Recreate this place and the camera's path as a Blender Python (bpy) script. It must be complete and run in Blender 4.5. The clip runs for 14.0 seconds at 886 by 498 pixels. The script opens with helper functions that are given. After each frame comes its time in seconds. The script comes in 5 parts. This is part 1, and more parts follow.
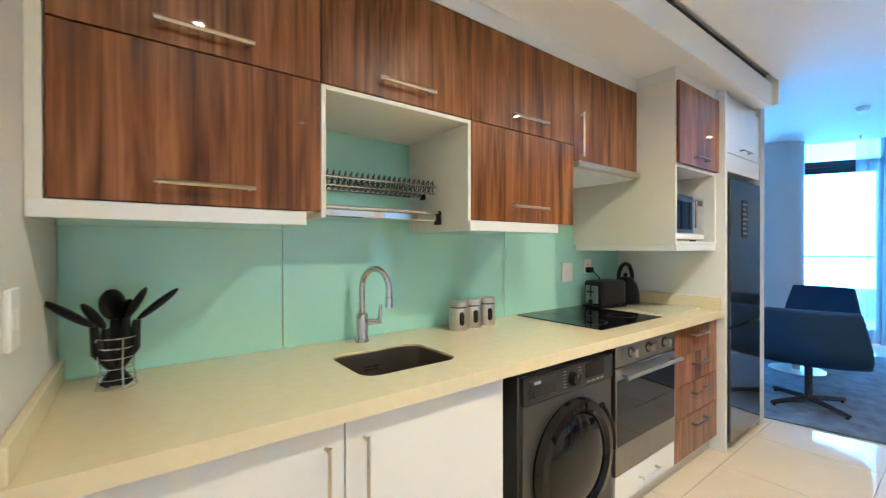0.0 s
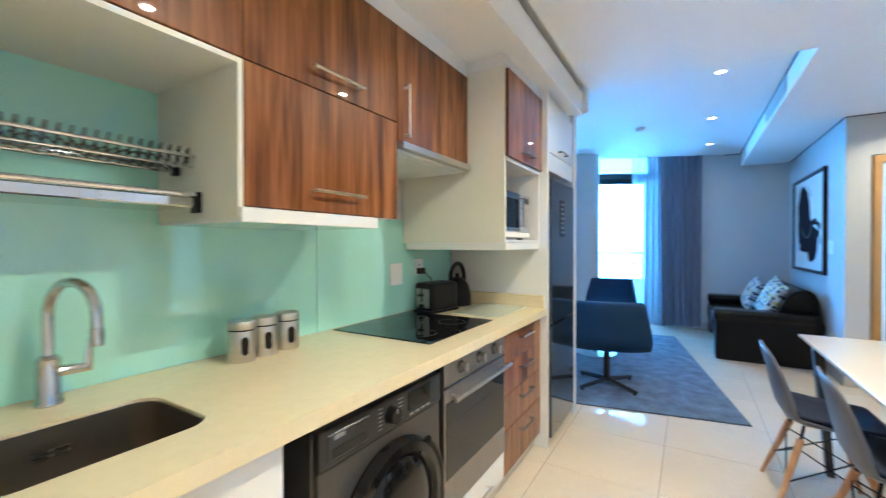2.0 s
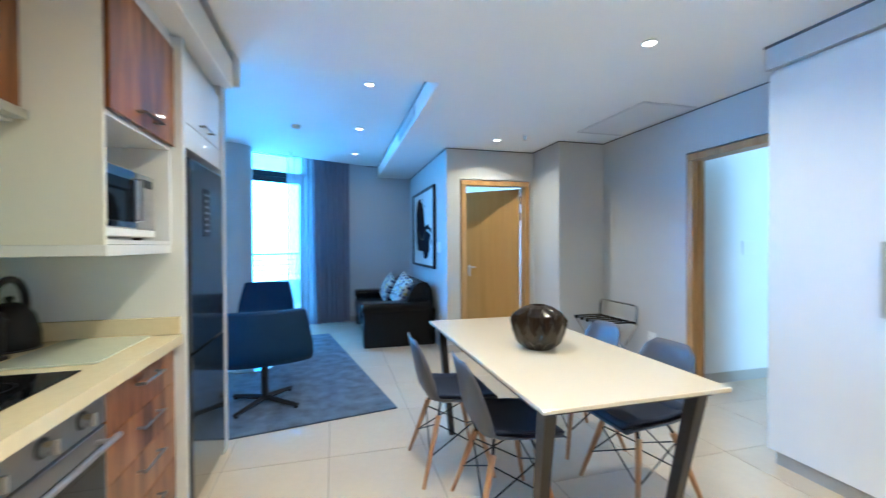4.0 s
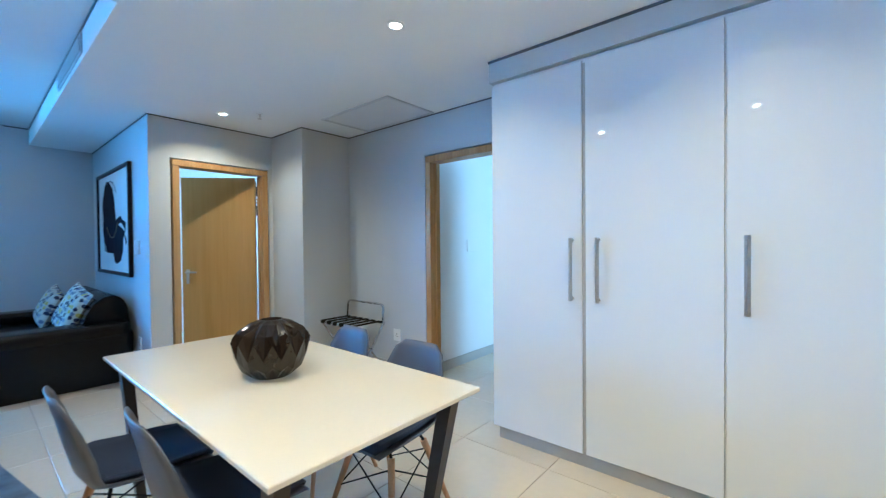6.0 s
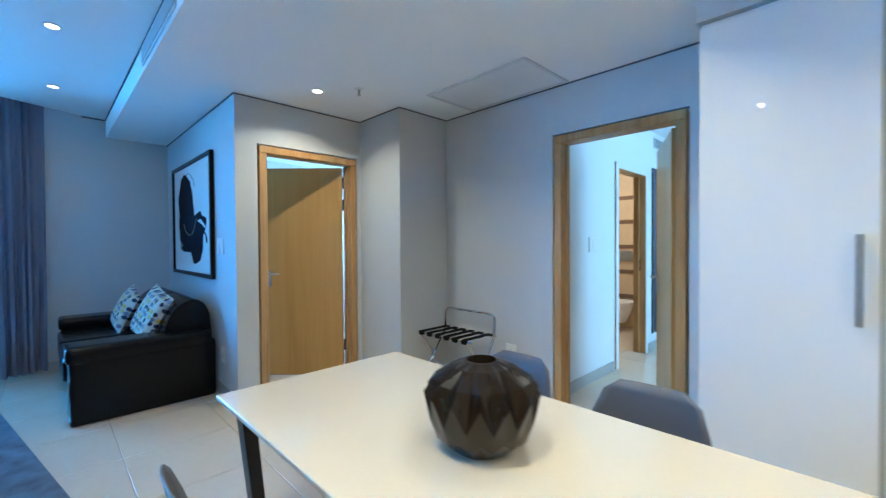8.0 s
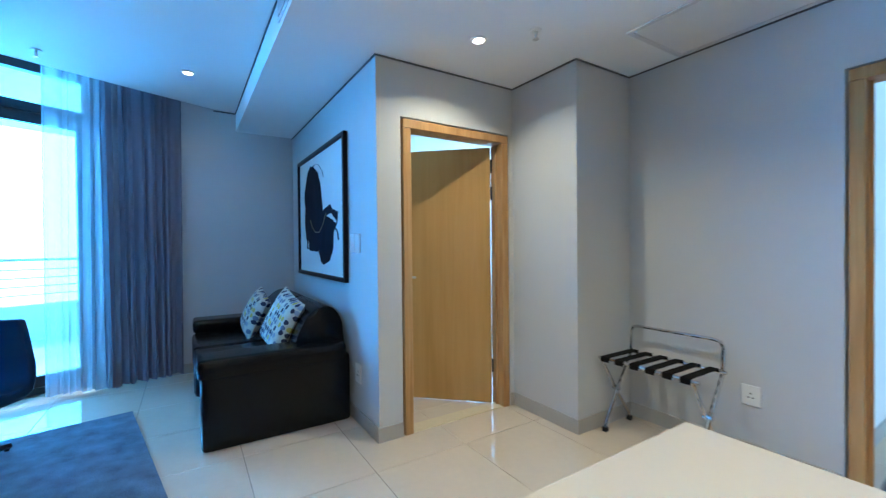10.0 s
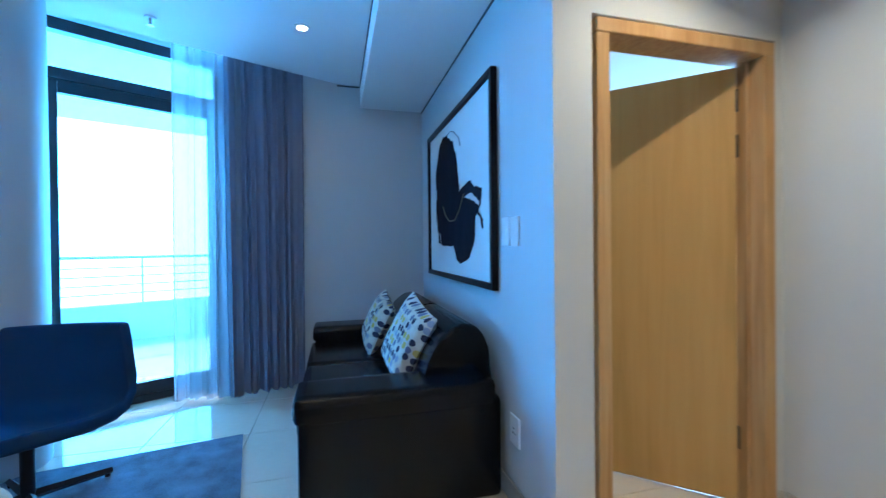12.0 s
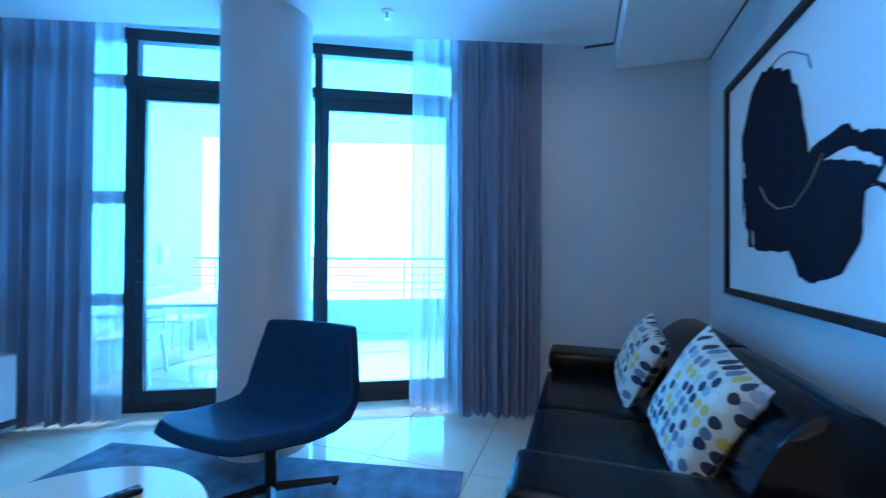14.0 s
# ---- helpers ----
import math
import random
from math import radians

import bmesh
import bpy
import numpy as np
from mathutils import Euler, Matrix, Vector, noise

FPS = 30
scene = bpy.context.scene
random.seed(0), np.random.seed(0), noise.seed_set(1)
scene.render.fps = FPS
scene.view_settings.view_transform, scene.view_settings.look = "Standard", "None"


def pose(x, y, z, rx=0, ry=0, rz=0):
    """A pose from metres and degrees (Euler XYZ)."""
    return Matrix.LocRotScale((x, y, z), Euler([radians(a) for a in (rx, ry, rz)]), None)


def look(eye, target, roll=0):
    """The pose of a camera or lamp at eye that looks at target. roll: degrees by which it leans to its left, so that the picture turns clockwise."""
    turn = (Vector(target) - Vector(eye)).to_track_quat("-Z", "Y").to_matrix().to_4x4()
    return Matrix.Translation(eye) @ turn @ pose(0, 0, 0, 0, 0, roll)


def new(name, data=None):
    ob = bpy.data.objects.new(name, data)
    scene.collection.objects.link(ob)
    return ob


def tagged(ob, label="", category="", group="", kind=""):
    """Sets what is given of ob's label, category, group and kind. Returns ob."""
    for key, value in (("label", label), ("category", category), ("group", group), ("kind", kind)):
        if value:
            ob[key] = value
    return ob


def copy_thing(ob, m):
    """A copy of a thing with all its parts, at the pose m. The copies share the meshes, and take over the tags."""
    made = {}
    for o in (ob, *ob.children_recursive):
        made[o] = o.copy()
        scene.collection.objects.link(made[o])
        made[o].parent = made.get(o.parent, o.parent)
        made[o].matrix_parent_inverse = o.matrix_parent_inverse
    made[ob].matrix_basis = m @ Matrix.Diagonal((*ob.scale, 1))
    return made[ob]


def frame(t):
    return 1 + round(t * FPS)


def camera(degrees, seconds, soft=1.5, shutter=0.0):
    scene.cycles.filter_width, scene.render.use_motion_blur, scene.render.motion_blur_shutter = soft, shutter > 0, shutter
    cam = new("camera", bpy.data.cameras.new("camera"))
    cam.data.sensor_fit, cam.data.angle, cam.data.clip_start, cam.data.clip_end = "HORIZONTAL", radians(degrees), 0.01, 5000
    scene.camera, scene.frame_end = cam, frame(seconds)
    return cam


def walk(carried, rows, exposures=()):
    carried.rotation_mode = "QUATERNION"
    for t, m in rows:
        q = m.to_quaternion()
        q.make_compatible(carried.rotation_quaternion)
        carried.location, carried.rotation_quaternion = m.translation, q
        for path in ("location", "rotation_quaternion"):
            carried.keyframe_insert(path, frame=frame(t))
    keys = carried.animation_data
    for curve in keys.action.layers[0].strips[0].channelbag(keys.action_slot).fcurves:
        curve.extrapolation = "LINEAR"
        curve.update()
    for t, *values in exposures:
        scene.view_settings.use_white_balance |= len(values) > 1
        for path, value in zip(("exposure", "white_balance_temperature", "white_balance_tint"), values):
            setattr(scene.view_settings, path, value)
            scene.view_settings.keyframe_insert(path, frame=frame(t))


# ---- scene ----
cam = camera(95.1, 14.0, soft=1.25, shutter=0.5)
PATH = [
    (0, (0.079, 0.214, 1.339), (1.285, 1.809, 1.331), -0.1),
    (0.5, (0.156, 0.27, 1.335), (1.444, 1.8, 1.324), -0.2),
    (1, (0.262, 0.329, 1.339), (1.66, 1.76, 1.326), -0.3),
    (1.5, (0.376, 0.374, 1.343), (1.919, 1.646, 1.327), -0.2),
    (2, (0.501, 0.413, 1.342), (2.21, 1.451, 1.323), -0.1),
    (2.5, (0.629, 0.447, 1.333), (2.497, 1.163, 1.312), -0.1),
    (3, (0.739, 0.475, 1.331), (2.713, 0.8, 1.312), -0.1),
    (3.5, (0.836, 0.497, 1.34), (2.834, 0.397, 1.321), -0.1),
    (4, (0.907, 0.508, 1.349), (2.838, -0.012, 1.327), -0.3),
    (6.5, (1.463, 0.22, 1.326), (2.706, -1.346, 1.297), -0.5),
    (7, (1.718, 0.235, 1.336), (2.991, -1.307, 1.305), -0.5),
    (7.5, (1.965, 0.251, 1.342), (3.309, -1.229, 1.313), -0.5),
    (8, (2.243, 0.256, 1.33), (3.669, -1.146, 1.298), -0.4),
    (8.5, (2.502, 0.258, 1.323), (4.002, -1.065, 1.296), -0.5),
    (11, (3.787, 0.131, 1.278), (5.6, -0.711, 1.251), -0.6),
    (11.5, (4.045, 0.067, 1.265), (5.92, -0.627, 1.239), -0.7),
    (12, (4.333, -0.026, 1.247), (6.267, -0.536, 1.233), -0.6),
    (12.5, (4.593, -0.043, 1.242), (6.574, -0.319, 1.234), -0.4),
    (13, (4.83, -0.045, 1.245), (6.829, -0.018, 1.246), -0.3),
    (13.5, (4.994, -0.034, 1.254), (6.963, 0.316, 1.256), 0.0),
    (14, (5.083, -0.039, 1.233), (6.975, 0.61, 1.253), 0.3),
]
walk(cam, [(t, look(eye, target, roll)) for t, eye, target, roll in PATH],
     exposures=((0, 0.45, 5200, 11.5), (2.5, 0.55, 5000, 10.5), (4, 0.34, 4850, 8.5), (7, 0.03, 4750, 6), (11, 0.08, 4950, 9), (14, -0.03, 4850, 12.5)))

# ---- world and light ----
world = bpy.data.worlds.new("sky")
scene.world = world
world.use_nodes = True
_wt = world.node_tree
_sky = _wt.nodes.new("ShaderNodeTexSky")
_sky.sky_type = "NISHITA"
_sky.sun_disc = False
_sky.sun_elevation = radians(40)
_sky.sun_rotation = radians(62)
_wt.links.new(_sky.outputs[0], _wt.nodes["Background"].inputs[0])
_wt.nodes["Background"].inputs[1].default_value = 0.12

sun_data = bpy.data.lights.new("sun", "SUN")
sun_data.energy, sun_data.angle, sun_data.color = 4.0, radians(0.5), (0.78, 0.90, 1.0)
sun_ob = new("sun", sun_data)
sun_ob.matrix_world = look((7.0 + 8.8 * 1.0, 1.7 + 4.7 * 1.0, 8.6), (7.0, 1.7, 0.0))

CEIL, HIGH = 2.546, 2.742
WARM = (1.0, 0.80, 0.47)
SPOTS = [(0.35, 0.22, CEIL), (1.48, 0.22, CEIL), (2.84, 0.2, CEIL), (4.477, 0.2, HIGH), (5.874, 0.2, HIGH), (7.243, 0.18, HIGH),
         (1.35, -1.2, CEIL), (2.93, -1.32, CEIL), (5.254, -1.313, CEIL)]
KITCHEN_SPOT, DINING_SPOT, DOOR_SPOT, LOUNGE_SPOT = 20.0, 9.0, 12.0, 1.8


def area_lamp(name, m, power, colour, sx, sy=None, shape="RECTANGLE", spread=180):
    d = bpy.data.lights.new(name, "AREA")
    d.energy, d.color, d.shape, d.size = power, colour, shape, sx
    if sy:
        d.size_y = sy
    d.spread = radians(spread)
    ob = new(name, d)
    ob.matrix_world = m
    return ob


for _x, _y, _z in SPOTS:
    area_lamp("downlight_lamp", look((_x, _y, _z - 0.012), (_x, _y, 0)), LOUNGE_SPOT if _z == HIGH else (KITCHEN_SPOT * (0.32 if _x < 1 else 1.0) if _y > 0 else DOOR_SPOT if _x > 5 else DINING_SPOT), WARM, 0.05, shape="DISK", spread=158 if _y > 0 else 138)
# added lamps standing in for daylight from unseen windows of the side rooms
area_lamp("bedroom_fill", look((7.6, -3.86, 1.5), (7.6, 0, 1.4)), 60, (0.50, 0.80, 1.0), 1.4, 1.3)
area_lamp("hall_fill", look((0.85, -4.6, 1.5), (4, -4.6, 1.3)), 75, (0.55, 0.85, 1.0), 1.6, 1.6)
# unseen fill lamp added to brighten the bathroom
area_lamp("bathroom_fill", look((4.9, -5.2, 2.6), (4.9, -5.3, 0)), 26, (1.0, 0.8, 0.55), 0.2, shape="DISK")


# ---- materials ----
def mat(name, colour, rough=0.5, metal=0.0, vary=0.06, scale=6.0, bump=0.0, bscale=60.0, coat=0.0, stretch=(1, 1, 1), spread=0.0, spec=0.5):
    m = bpy.data.materials.new(name)
    m.use_nodes = True
    t = m.node_tree
    b = t.nodes["Principled BSDF"]
    b.inputs["Roughness"].default_value = rough
    b.inputs["Metallic"].default_value = metal
    b.inputs["Coat Weight"].default_value = coat
    b.inputs["Coat Roughness"].default_value = 0.015
    b.inputs["Specular IOR Level"].default_value = spec
    co = t.nodes.new("ShaderNodeTexCoord")
    mp = t.nodes.new("ShaderNodeMapping")
    mp.inputs["Scale"].default_value = stretch
    t.links.new(co.outputs["Object"], mp.inputs[0])
    big = t.nodes.new("ShaderNodeTexNoise")
    big.inputs["Scale"].default_value = scale
    big.inputs["Detail"].default_value = 5
    t.links.new(mp.outputs[0], big.inputs[0])
    fine = t.nodes.new("ShaderNodeTexNoise")
    fine.inputs["Scale"].default_value = bscale
    fine.inputs["Detail"].default_value = 3
    t.links.new(mp.outputs[0], fine.inputs[0])
    add = t.nodes.new("ShaderNodeMath")
    add.operation = "MULTIPLY_ADD"
    t.links.new(fine.outputs[0], add.inputs[0])
    add.inputs[1].default_value = 0.5
    t.links.new(big.outputs[0], add.inputs[2])
    rng = t.nodes.new("ShaderNodeMapRange")
    rng.inputs[1].default_value, rng.inputs[2].default_value = 0.4, 1.1
    rng.inputs[3].default_value, rng.inputs[4].default_value = 1 - vary, 1 + vary
    t.links.new(add.outputs[0], rng.inputs[0])
    hsv = t.nodes.new("ShaderNodeHueSaturation")
    hsv.inputs["Color"].default_value = (*colour, 1)
    val = rng.outputs[0]
    if spread:
        oi = t.nodes.new("ShaderNodeObjectInfo")
        r2 = t.nodes.new("ShaderNodeMapRange")
        r2.inputs[3].default_value, r2.inputs[4].default_value = 1 - spread, 1 + spread
        t.links.new(oi.outputs["Random"], r2.inputs[0])
        mu = t.nodes.new("ShaderNodeMath")
        mu.operation = "MULTIPLY"
        t.links.new(val, mu.inputs[0])
        t.links.new(r2.outputs[0], mu.inputs[1])
        val = mu.outputs[0]
    t.links.new(val, hsv.inputs["Value"])
    t.links.new(hsv.outputs[0], b.inputs["Base Color"])
    if bump:
        bp = t.nodes.new("ShaderNodeBump")
        bp.inputs["Strength"].default_value = bump
        bp.inputs["Distance"].default_value = 0.004
        t.links.new(fine.outputs[0], bp.inputs["Height"])
        t.links.new(bp.outputs[0], b.inputs["Normal"])
    return m


def wood(name, dark, mid, light, axis=2, rough=0.25, coat=0.5, fine=60.0, broad=9.0, spread=0.05):
    """Streaked timber with the grain along one axis."""
    m = bpy.data.materials.new(name)
    m.use_nodes = True
    t = m.node_tree
    b = t.nodes["Principled BSDF"]
    b.inputs["Roughness"].default_value = rough
    b.inputs["Coat Weight"].default_value = coat
    b.inputs["Coat Roughness"].default_value = 0.015
    b.inputs["Specular IOR Level"].default_value = 0.15
    co = t.nodes.new("ShaderNodeTexCoord")
    oi = t.nodes.new("ShaderNodeObjectInfo")
    off = t.nodes.new("ShaderNodeVectorMath")
    off.operation = "MULTIPLY_ADD"
    off.inputs[1].default_value = (7.0, 3.0, 5.0)
    cmb = t.nodes.new("ShaderNodeCombineXYZ")
    for k in range(3):
        t.links.new(oi.outputs["Random"], cmb.inputs[k])
    t.links.new(cmb.outputs[0], off.inputs[0])
    t.links.new(co.outputs["Object"], off.inputs[2])
    outs = []
    for sc, st in ((broad, 0.13), (fine, 0.04)):
        mp = t.nodes.new("ShaderNodeMapping")
        s = [1.0, 1.0, 1.0]
        s[axis] = st
        mp.inputs["Scale"].default_value = s
        t.links.new(off.outputs[0], mp.inputs[0])
        nz = t.nodes.new("ShaderNodeTexNoise")
        nz.inputs["Scale"].default_value = sc
        nz.inputs["Detail"].default_value = 6
        nz.inputs["Distortion"].default_value = 0.9
        t.links.new(mp.outputs[0], nz.inputs[0])
        outs.append(nz.outputs[0])
    mx = t.nodes.new("ShaderNodeMix")
    mx.inputs[0].default_value = 0.5
    t.links.new(outs[0], mx.inputs[2])
    t.links.new(outs[1], mx.inputs[3])
    ramp = t.nodes.new("ShaderNodeValToRGB")
    e = ramp.color_ramp.elements
    e[0].position, e[0].color = 0.365, (*dark, 1)
    e[1].position, e[1].color = 0.63, (*light, 1)
    n = e.new(0.49)
    n.color = (*mid, 1)
    t.links.new(mx.outputs[0], ramp.inputs[0])
    t.links.new(ramp.outputs[0], b.inputs["Base Color"])
    return m


def glass(name, tint=(1, 1, 1)):
    m = bpy.data.materials.new(name)
    m.use_nodes = True
    t = m.node_tree
    b = t.nodes["Principled BSDF"]
    b.inputs["Base Color"].default_value = (*tint, 1)
    b.inputs["Transmission Weight"].default_value = 1
    b.inputs["Roughness"].default_value = 0.0
    b.inputs["IOR"].default_value = 1.02
    return m


def emitter(name, colour, strength):
    m = bpy.data.materials.new(name)
    m.use_nodes = True
    b = m.node_tree.nodes["Principled BSDF"]
    b.inputs["Base Color"].default_value = (*colour, 1)
    b.inputs["Emission Color"].default_value = (*colour, 1)
    b.inputs["Emission Strength"].default_value = strength
    return m


def dotted(name):
    """Pale cushion cloth printed with rows of oval dots in navy, grey, yellow and pale blue."""
    m = bpy.data.materials.new(name)
    m.use_nodes = True
    t = m.node_tree
    b = t.nodes["Principled BSDF"]
    b.inputs["Roughness"].default_value = 0.9
    co = t.nodes.new("ShaderNodeTexCoord")
    mp = t.nodes.new("ShaderNodeMapping")
    mp.inputs["Scale"].default_value = (27, 27, 21)
    t.links.new(co.outputs["Object"], mp.inputs[0])
    sep = t.nodes.new("ShaderNodeSeparateXYZ")
    t.links.new(mp.outputs[0], sep.inputs[0])
    flat = t.nodes.new("ShaderNodeCombineXYZ")
    t.links.new(sep.outputs[0], flat.inputs[0])
    t.links.new(sep.outputs[2], flat.inputs[1])
    vo = t.nodes.new("ShaderNodeTexVoronoi")
    vo.voronoi_dimensions = "2D"
    vo.inputs["Randomness"].default_value = 0.25
    vo.inputs["Scale"].default_value = 1.0
    t.links.new(flat.outputs[0], vo.inputs["Vector"])
    lt = t.nodes.new("ShaderNodeMath")
    lt.operation = "LESS_THAN"
    lt.inputs[1].default_value = 0.42
    t.links.new(vo.outputs["Distance"], lt.inputs[0])
    s2 = t.nodes.new("ShaderNodeSeparateColor")
    t.links.new(vo.outputs["Color"], s2.inputs[0])
    ramp = t.nodes.new("ShaderNodeValToRGB")
    ramp.color_ramp.interpolation = "CONSTANT"
    e = ramp.color_ramp.elements
    e[0].position, e[0].color = 0.0, (0.03, 0.035, 0.07, 1)
    e[1].position, e[1].color = 0.34, (0.16, 0.18, 0.25, 1)
    for p, c in ((0.5, (0.50, 0.40, 0.10, 1)), (0.62, (0.60, 0.60, 0.52, 1)), (0.78, (0.30, 0.34, 0.42, 1)), (0.9, (0.45, 0.45, 0.40, 1))):
        n = e.new(p)
        n.color = c
    t.links.new(s2.outputs[0], ramp.inputs[0])
    mx = t.nodes.new("ShaderNodeMix")
    mx.data_type = "RGBA"
    mx.inputs[6].default_value = (0.56, 0.54, 0.46, 1)
    t.links.new(lt.outputs[0], mx.inputs[0])
    t.links.new(ramp.outputs[0], mx.inputs[7])
    t.links.new(mx.outputs[2], b.inputs["Base Color"])
    return m


def cloth(name, colour, thin):
    m = bpy.data.materials.new(name)
    m.use_nodes = True
    t = m.node_tree
    out = t.nodes["Material Output"]
    b = t.nodes["Principled BSDF"]
    b.inputs["Roughness"].default_value = 0.9
    nz = t.nodes.new("ShaderNodeTexNoise")
    nz.inputs["Scale"].default_value = 220
    co = t.nodes.new("ShaderNodeTexCoord")
    t.links.new(co.outputs["Object"], nz.inputs[0])
    hsv = t.nodes.new("ShaderNodeHueSaturation")
    hsv.inputs["Color"].default_value = (*colour, 1)
    r = t.nodes.new("ShaderNodeMapRange")
    r.inputs[3].default_value, r.inputs[4].default_value = 0.8, 1.2
    t.links.new(nz.outputs[0], r.inputs[0])
    t.links.new(r.outputs[0], hsv.inputs["Value"])
    t.links.new(hsv.outputs[0], b.inputs["Base Color"])
    tr = t.nodes.new("ShaderNodeBsdfTranslucent")
    tr.inputs[0].default_value = (*colour, 1)
    m1 = t.nodes.new("ShaderNodeMixShader")
    m1.inputs[0].default_value = 0.5 if thin else 0.12
    t.links.new(b.outputs[0], m1.inputs[1])
    t.links.new(tr.outputs[0], m1.inputs[2])
    last = m1
    if thin:
        tp = t.nodes.new("ShaderNodeBsdfTransparent")
        m2 = t.nodes.new("ShaderNodeMixShader")
        m2.inputs[0].default_value = thin
        t.links.new(m1.outputs[0], m2.inputs[1])
        t.links.new(tp.outputs[0], m2.inputs[2])
        last = m2
    t.links.new(last.outputs[0], out.inputs[0])
    return m


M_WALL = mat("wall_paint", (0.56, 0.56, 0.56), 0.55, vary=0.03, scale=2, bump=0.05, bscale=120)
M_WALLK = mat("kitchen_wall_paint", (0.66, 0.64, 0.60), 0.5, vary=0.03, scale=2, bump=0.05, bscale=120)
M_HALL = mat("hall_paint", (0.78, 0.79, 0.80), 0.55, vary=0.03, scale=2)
M_CEIL = mat("ceiling_paint", (0.84, 0.84, 0.83), 0.7, vary=0.02, scale=1.5, bump=0.03, bscale=90)
# dark grey carries the shade of ceiling gaps and vent slots
M_GAP = mat("gap_shade_grey", (0.10, 0.10, 0.105), 0.7)
M_SKIRT = mat("skirting_grey", (0.42, 0.40, 0.37), 0.35, vary=0.05)
M_TILE = mat("porcelain_tile", (0.66, 0.56, 0.43), 0.10, vary=0.05, scale=3, bscale=25, coat=0.3, spread=0.03)
M_GROUT = mat("grout", (0.30, 0.26, 0.21), 0.9)
M_WOOD = wood("zebrano_laminate", (0.060, 0.018, 0.005), (0.180, 0.060, 0.015), (0.32, 0.130, 0.040), 2, 0.35, 0.6, 38.0, 11.0)
M_OAK = wood("oak_veneer", (0.42, 0.245, 0.075), (0.47, 0.275, 0.088), (0.50, 0.30, 0.10), 2, 0.35, 0.15, 26.0, 4.0)
M_OAKF = wood("oak_frame", (0.38, 0.205, 0.075), (0.46, 0.265, 0.105), (0.53, 0.33, 0.14), 2, 0.4, 0.1, 40.0, 8.0)
M_LEGW = wood("beech_leg", (0.40, 0.20, 0.10), (0.50, 0.27, 0.14), (0.56, 0.33, 0.18), 2, 0.5, 0.0, 40.0, 10.0)
M_WHITE = mat("white_lacquer", (0.76, 0.76, 0.76), 0.3, vary=0.015, scale=1.5, coat=1.0)
M_CREAM = mat("cream_board", (0.72, 0.70, 0.62), 0.4, vary=0.02)
M_QUARTZ = mat("cream_quartz", (0.72, 0.62, 0.41), 0.16, vary=0.05, scale=30, bscale=300, coat=0.2)
M_SPLASH = mat("teal_back_painted_glass", (0.42, 0.78, 0.68), 0.05, vary=0.02, scale=1.0, coat=1.0, spec=0.7)
M_STEEL = mat("brushed_steel", (0.55, 0.53, 0.50), 0.30, 1.0, vary=0.08, scale=3, bscale=200, stretch=(1, 1, 12))
M_SINK = mat("satin_sink_steel", (0.33, 0.29, 0.25), 0.32, 1.0, vary=0.08, scale=3, bscale=150)
M_CHROME = mat("chrome", (0.62, 0.62, 0.63), 0.06, 1.0, vary=0.02)
M_NICKEL = mat("satin_nickel", (0.62, 0.56, 0.48), 0.28, 1.0, vary=0.04)
M_BLACK = mat("black_plastic", (0.007, 0.007, 0.009), 0.38, spec=0.25, vary=0.15)
M_BGLASS = mat("black_glass", (0.004, 0.004, 0.005), 0.04, spec=0.4, vary=0.02)
M_GRAPH = mat("graphite_enamel", (0.075, 0.072, 0.070), 0.35, 0.5, vary=0.05)
M_GRAPHD = mat("dark_graphite", (0.028, 0.028, 0.03), 0.3, 0.3, vary=0.06)
M_FRIDGE = mat("dark_steel_fridge", (0.022, 0.030, 0.048), 0.14, 0.5, vary=0.05, coat=1.0)
M_LEATHER = mat("black_leather", (0.003, 0.004, 0.007), 0.22, spec=0.20, vary=0.2, scale=8, bump=0.12, bscale=30)
M_LCHAIR = mat("navy_upholstery", (0.008, 0.034, 0.095), 0.6, spec=0.25, vary=0.1, scale=8, bump=0.25, bscale=300)
M_SHELLG = mat("grey_shell_plastic", (0.090, 0.094, 0.120), 0.38, vary=0.05)
M_SEATPAD = mat("navy_seat_pad", (0.016, 0.024, 0.055), 0.7, vary=0.1, bump=0.2, bscale=250)
M_TABLE = mat("cream_gloss_tabletop", (0.68, 0.60, 0.48), 0.14, vary=0.02, scale=2, coat=0.4)
M_TLEG = mat("dark_wenge_leg", (0.03, 0.022, 0.018), 0.4, vary=0.15)
M_VASE = mat("bronze_glazed_ceramic", (0.016, 0.011, 0.008), 0.13, 0.0, vary=0.25, scale=10, coat=0.1, spec=0.35)
M_RUG = mat("slate_pile_rug", (0.10, 0.125, 0.165), 0.95, vary=0.6, scale=8, bump=0.9, bscale=140)
M_DRAPE = cloth("taupe_drape", (0.22, 0.225, 0.285), 0)
M_SHEER = cloth("white_sheer", (0.50, 0.48, 0.52), 0.46)
M_ALU = mat("charcoal_aluminium", (0.018, 0.020, 0.024), 0.4, 0.3, vary=0.08)
M_GLASS = glass("window_glass")
M_DOTS = dotted("dotted_cushion_cloth")
M_PAPER = mat("painting_paper", (0.72, 0.72, 0.70), 0.6, vary=0.02)
M_INK = mat("blue_black_ink", (0.008, 0.010, 0.018), 0.8, spec=0.1, vary=0.4, scale=14, stretch=(1, 1, 0.2))
M_GOLDL = mat("ochre_line", (0.20, 0.16, 0.09), 0.6)
M_SWITCH = mat("white_switch_plastic", (0.78, 0.78, 0.76), 0.3, vary=0.01)
M_LAMP = emitter("downlight_glow", (1.0, 0.90, 0.70), 14)
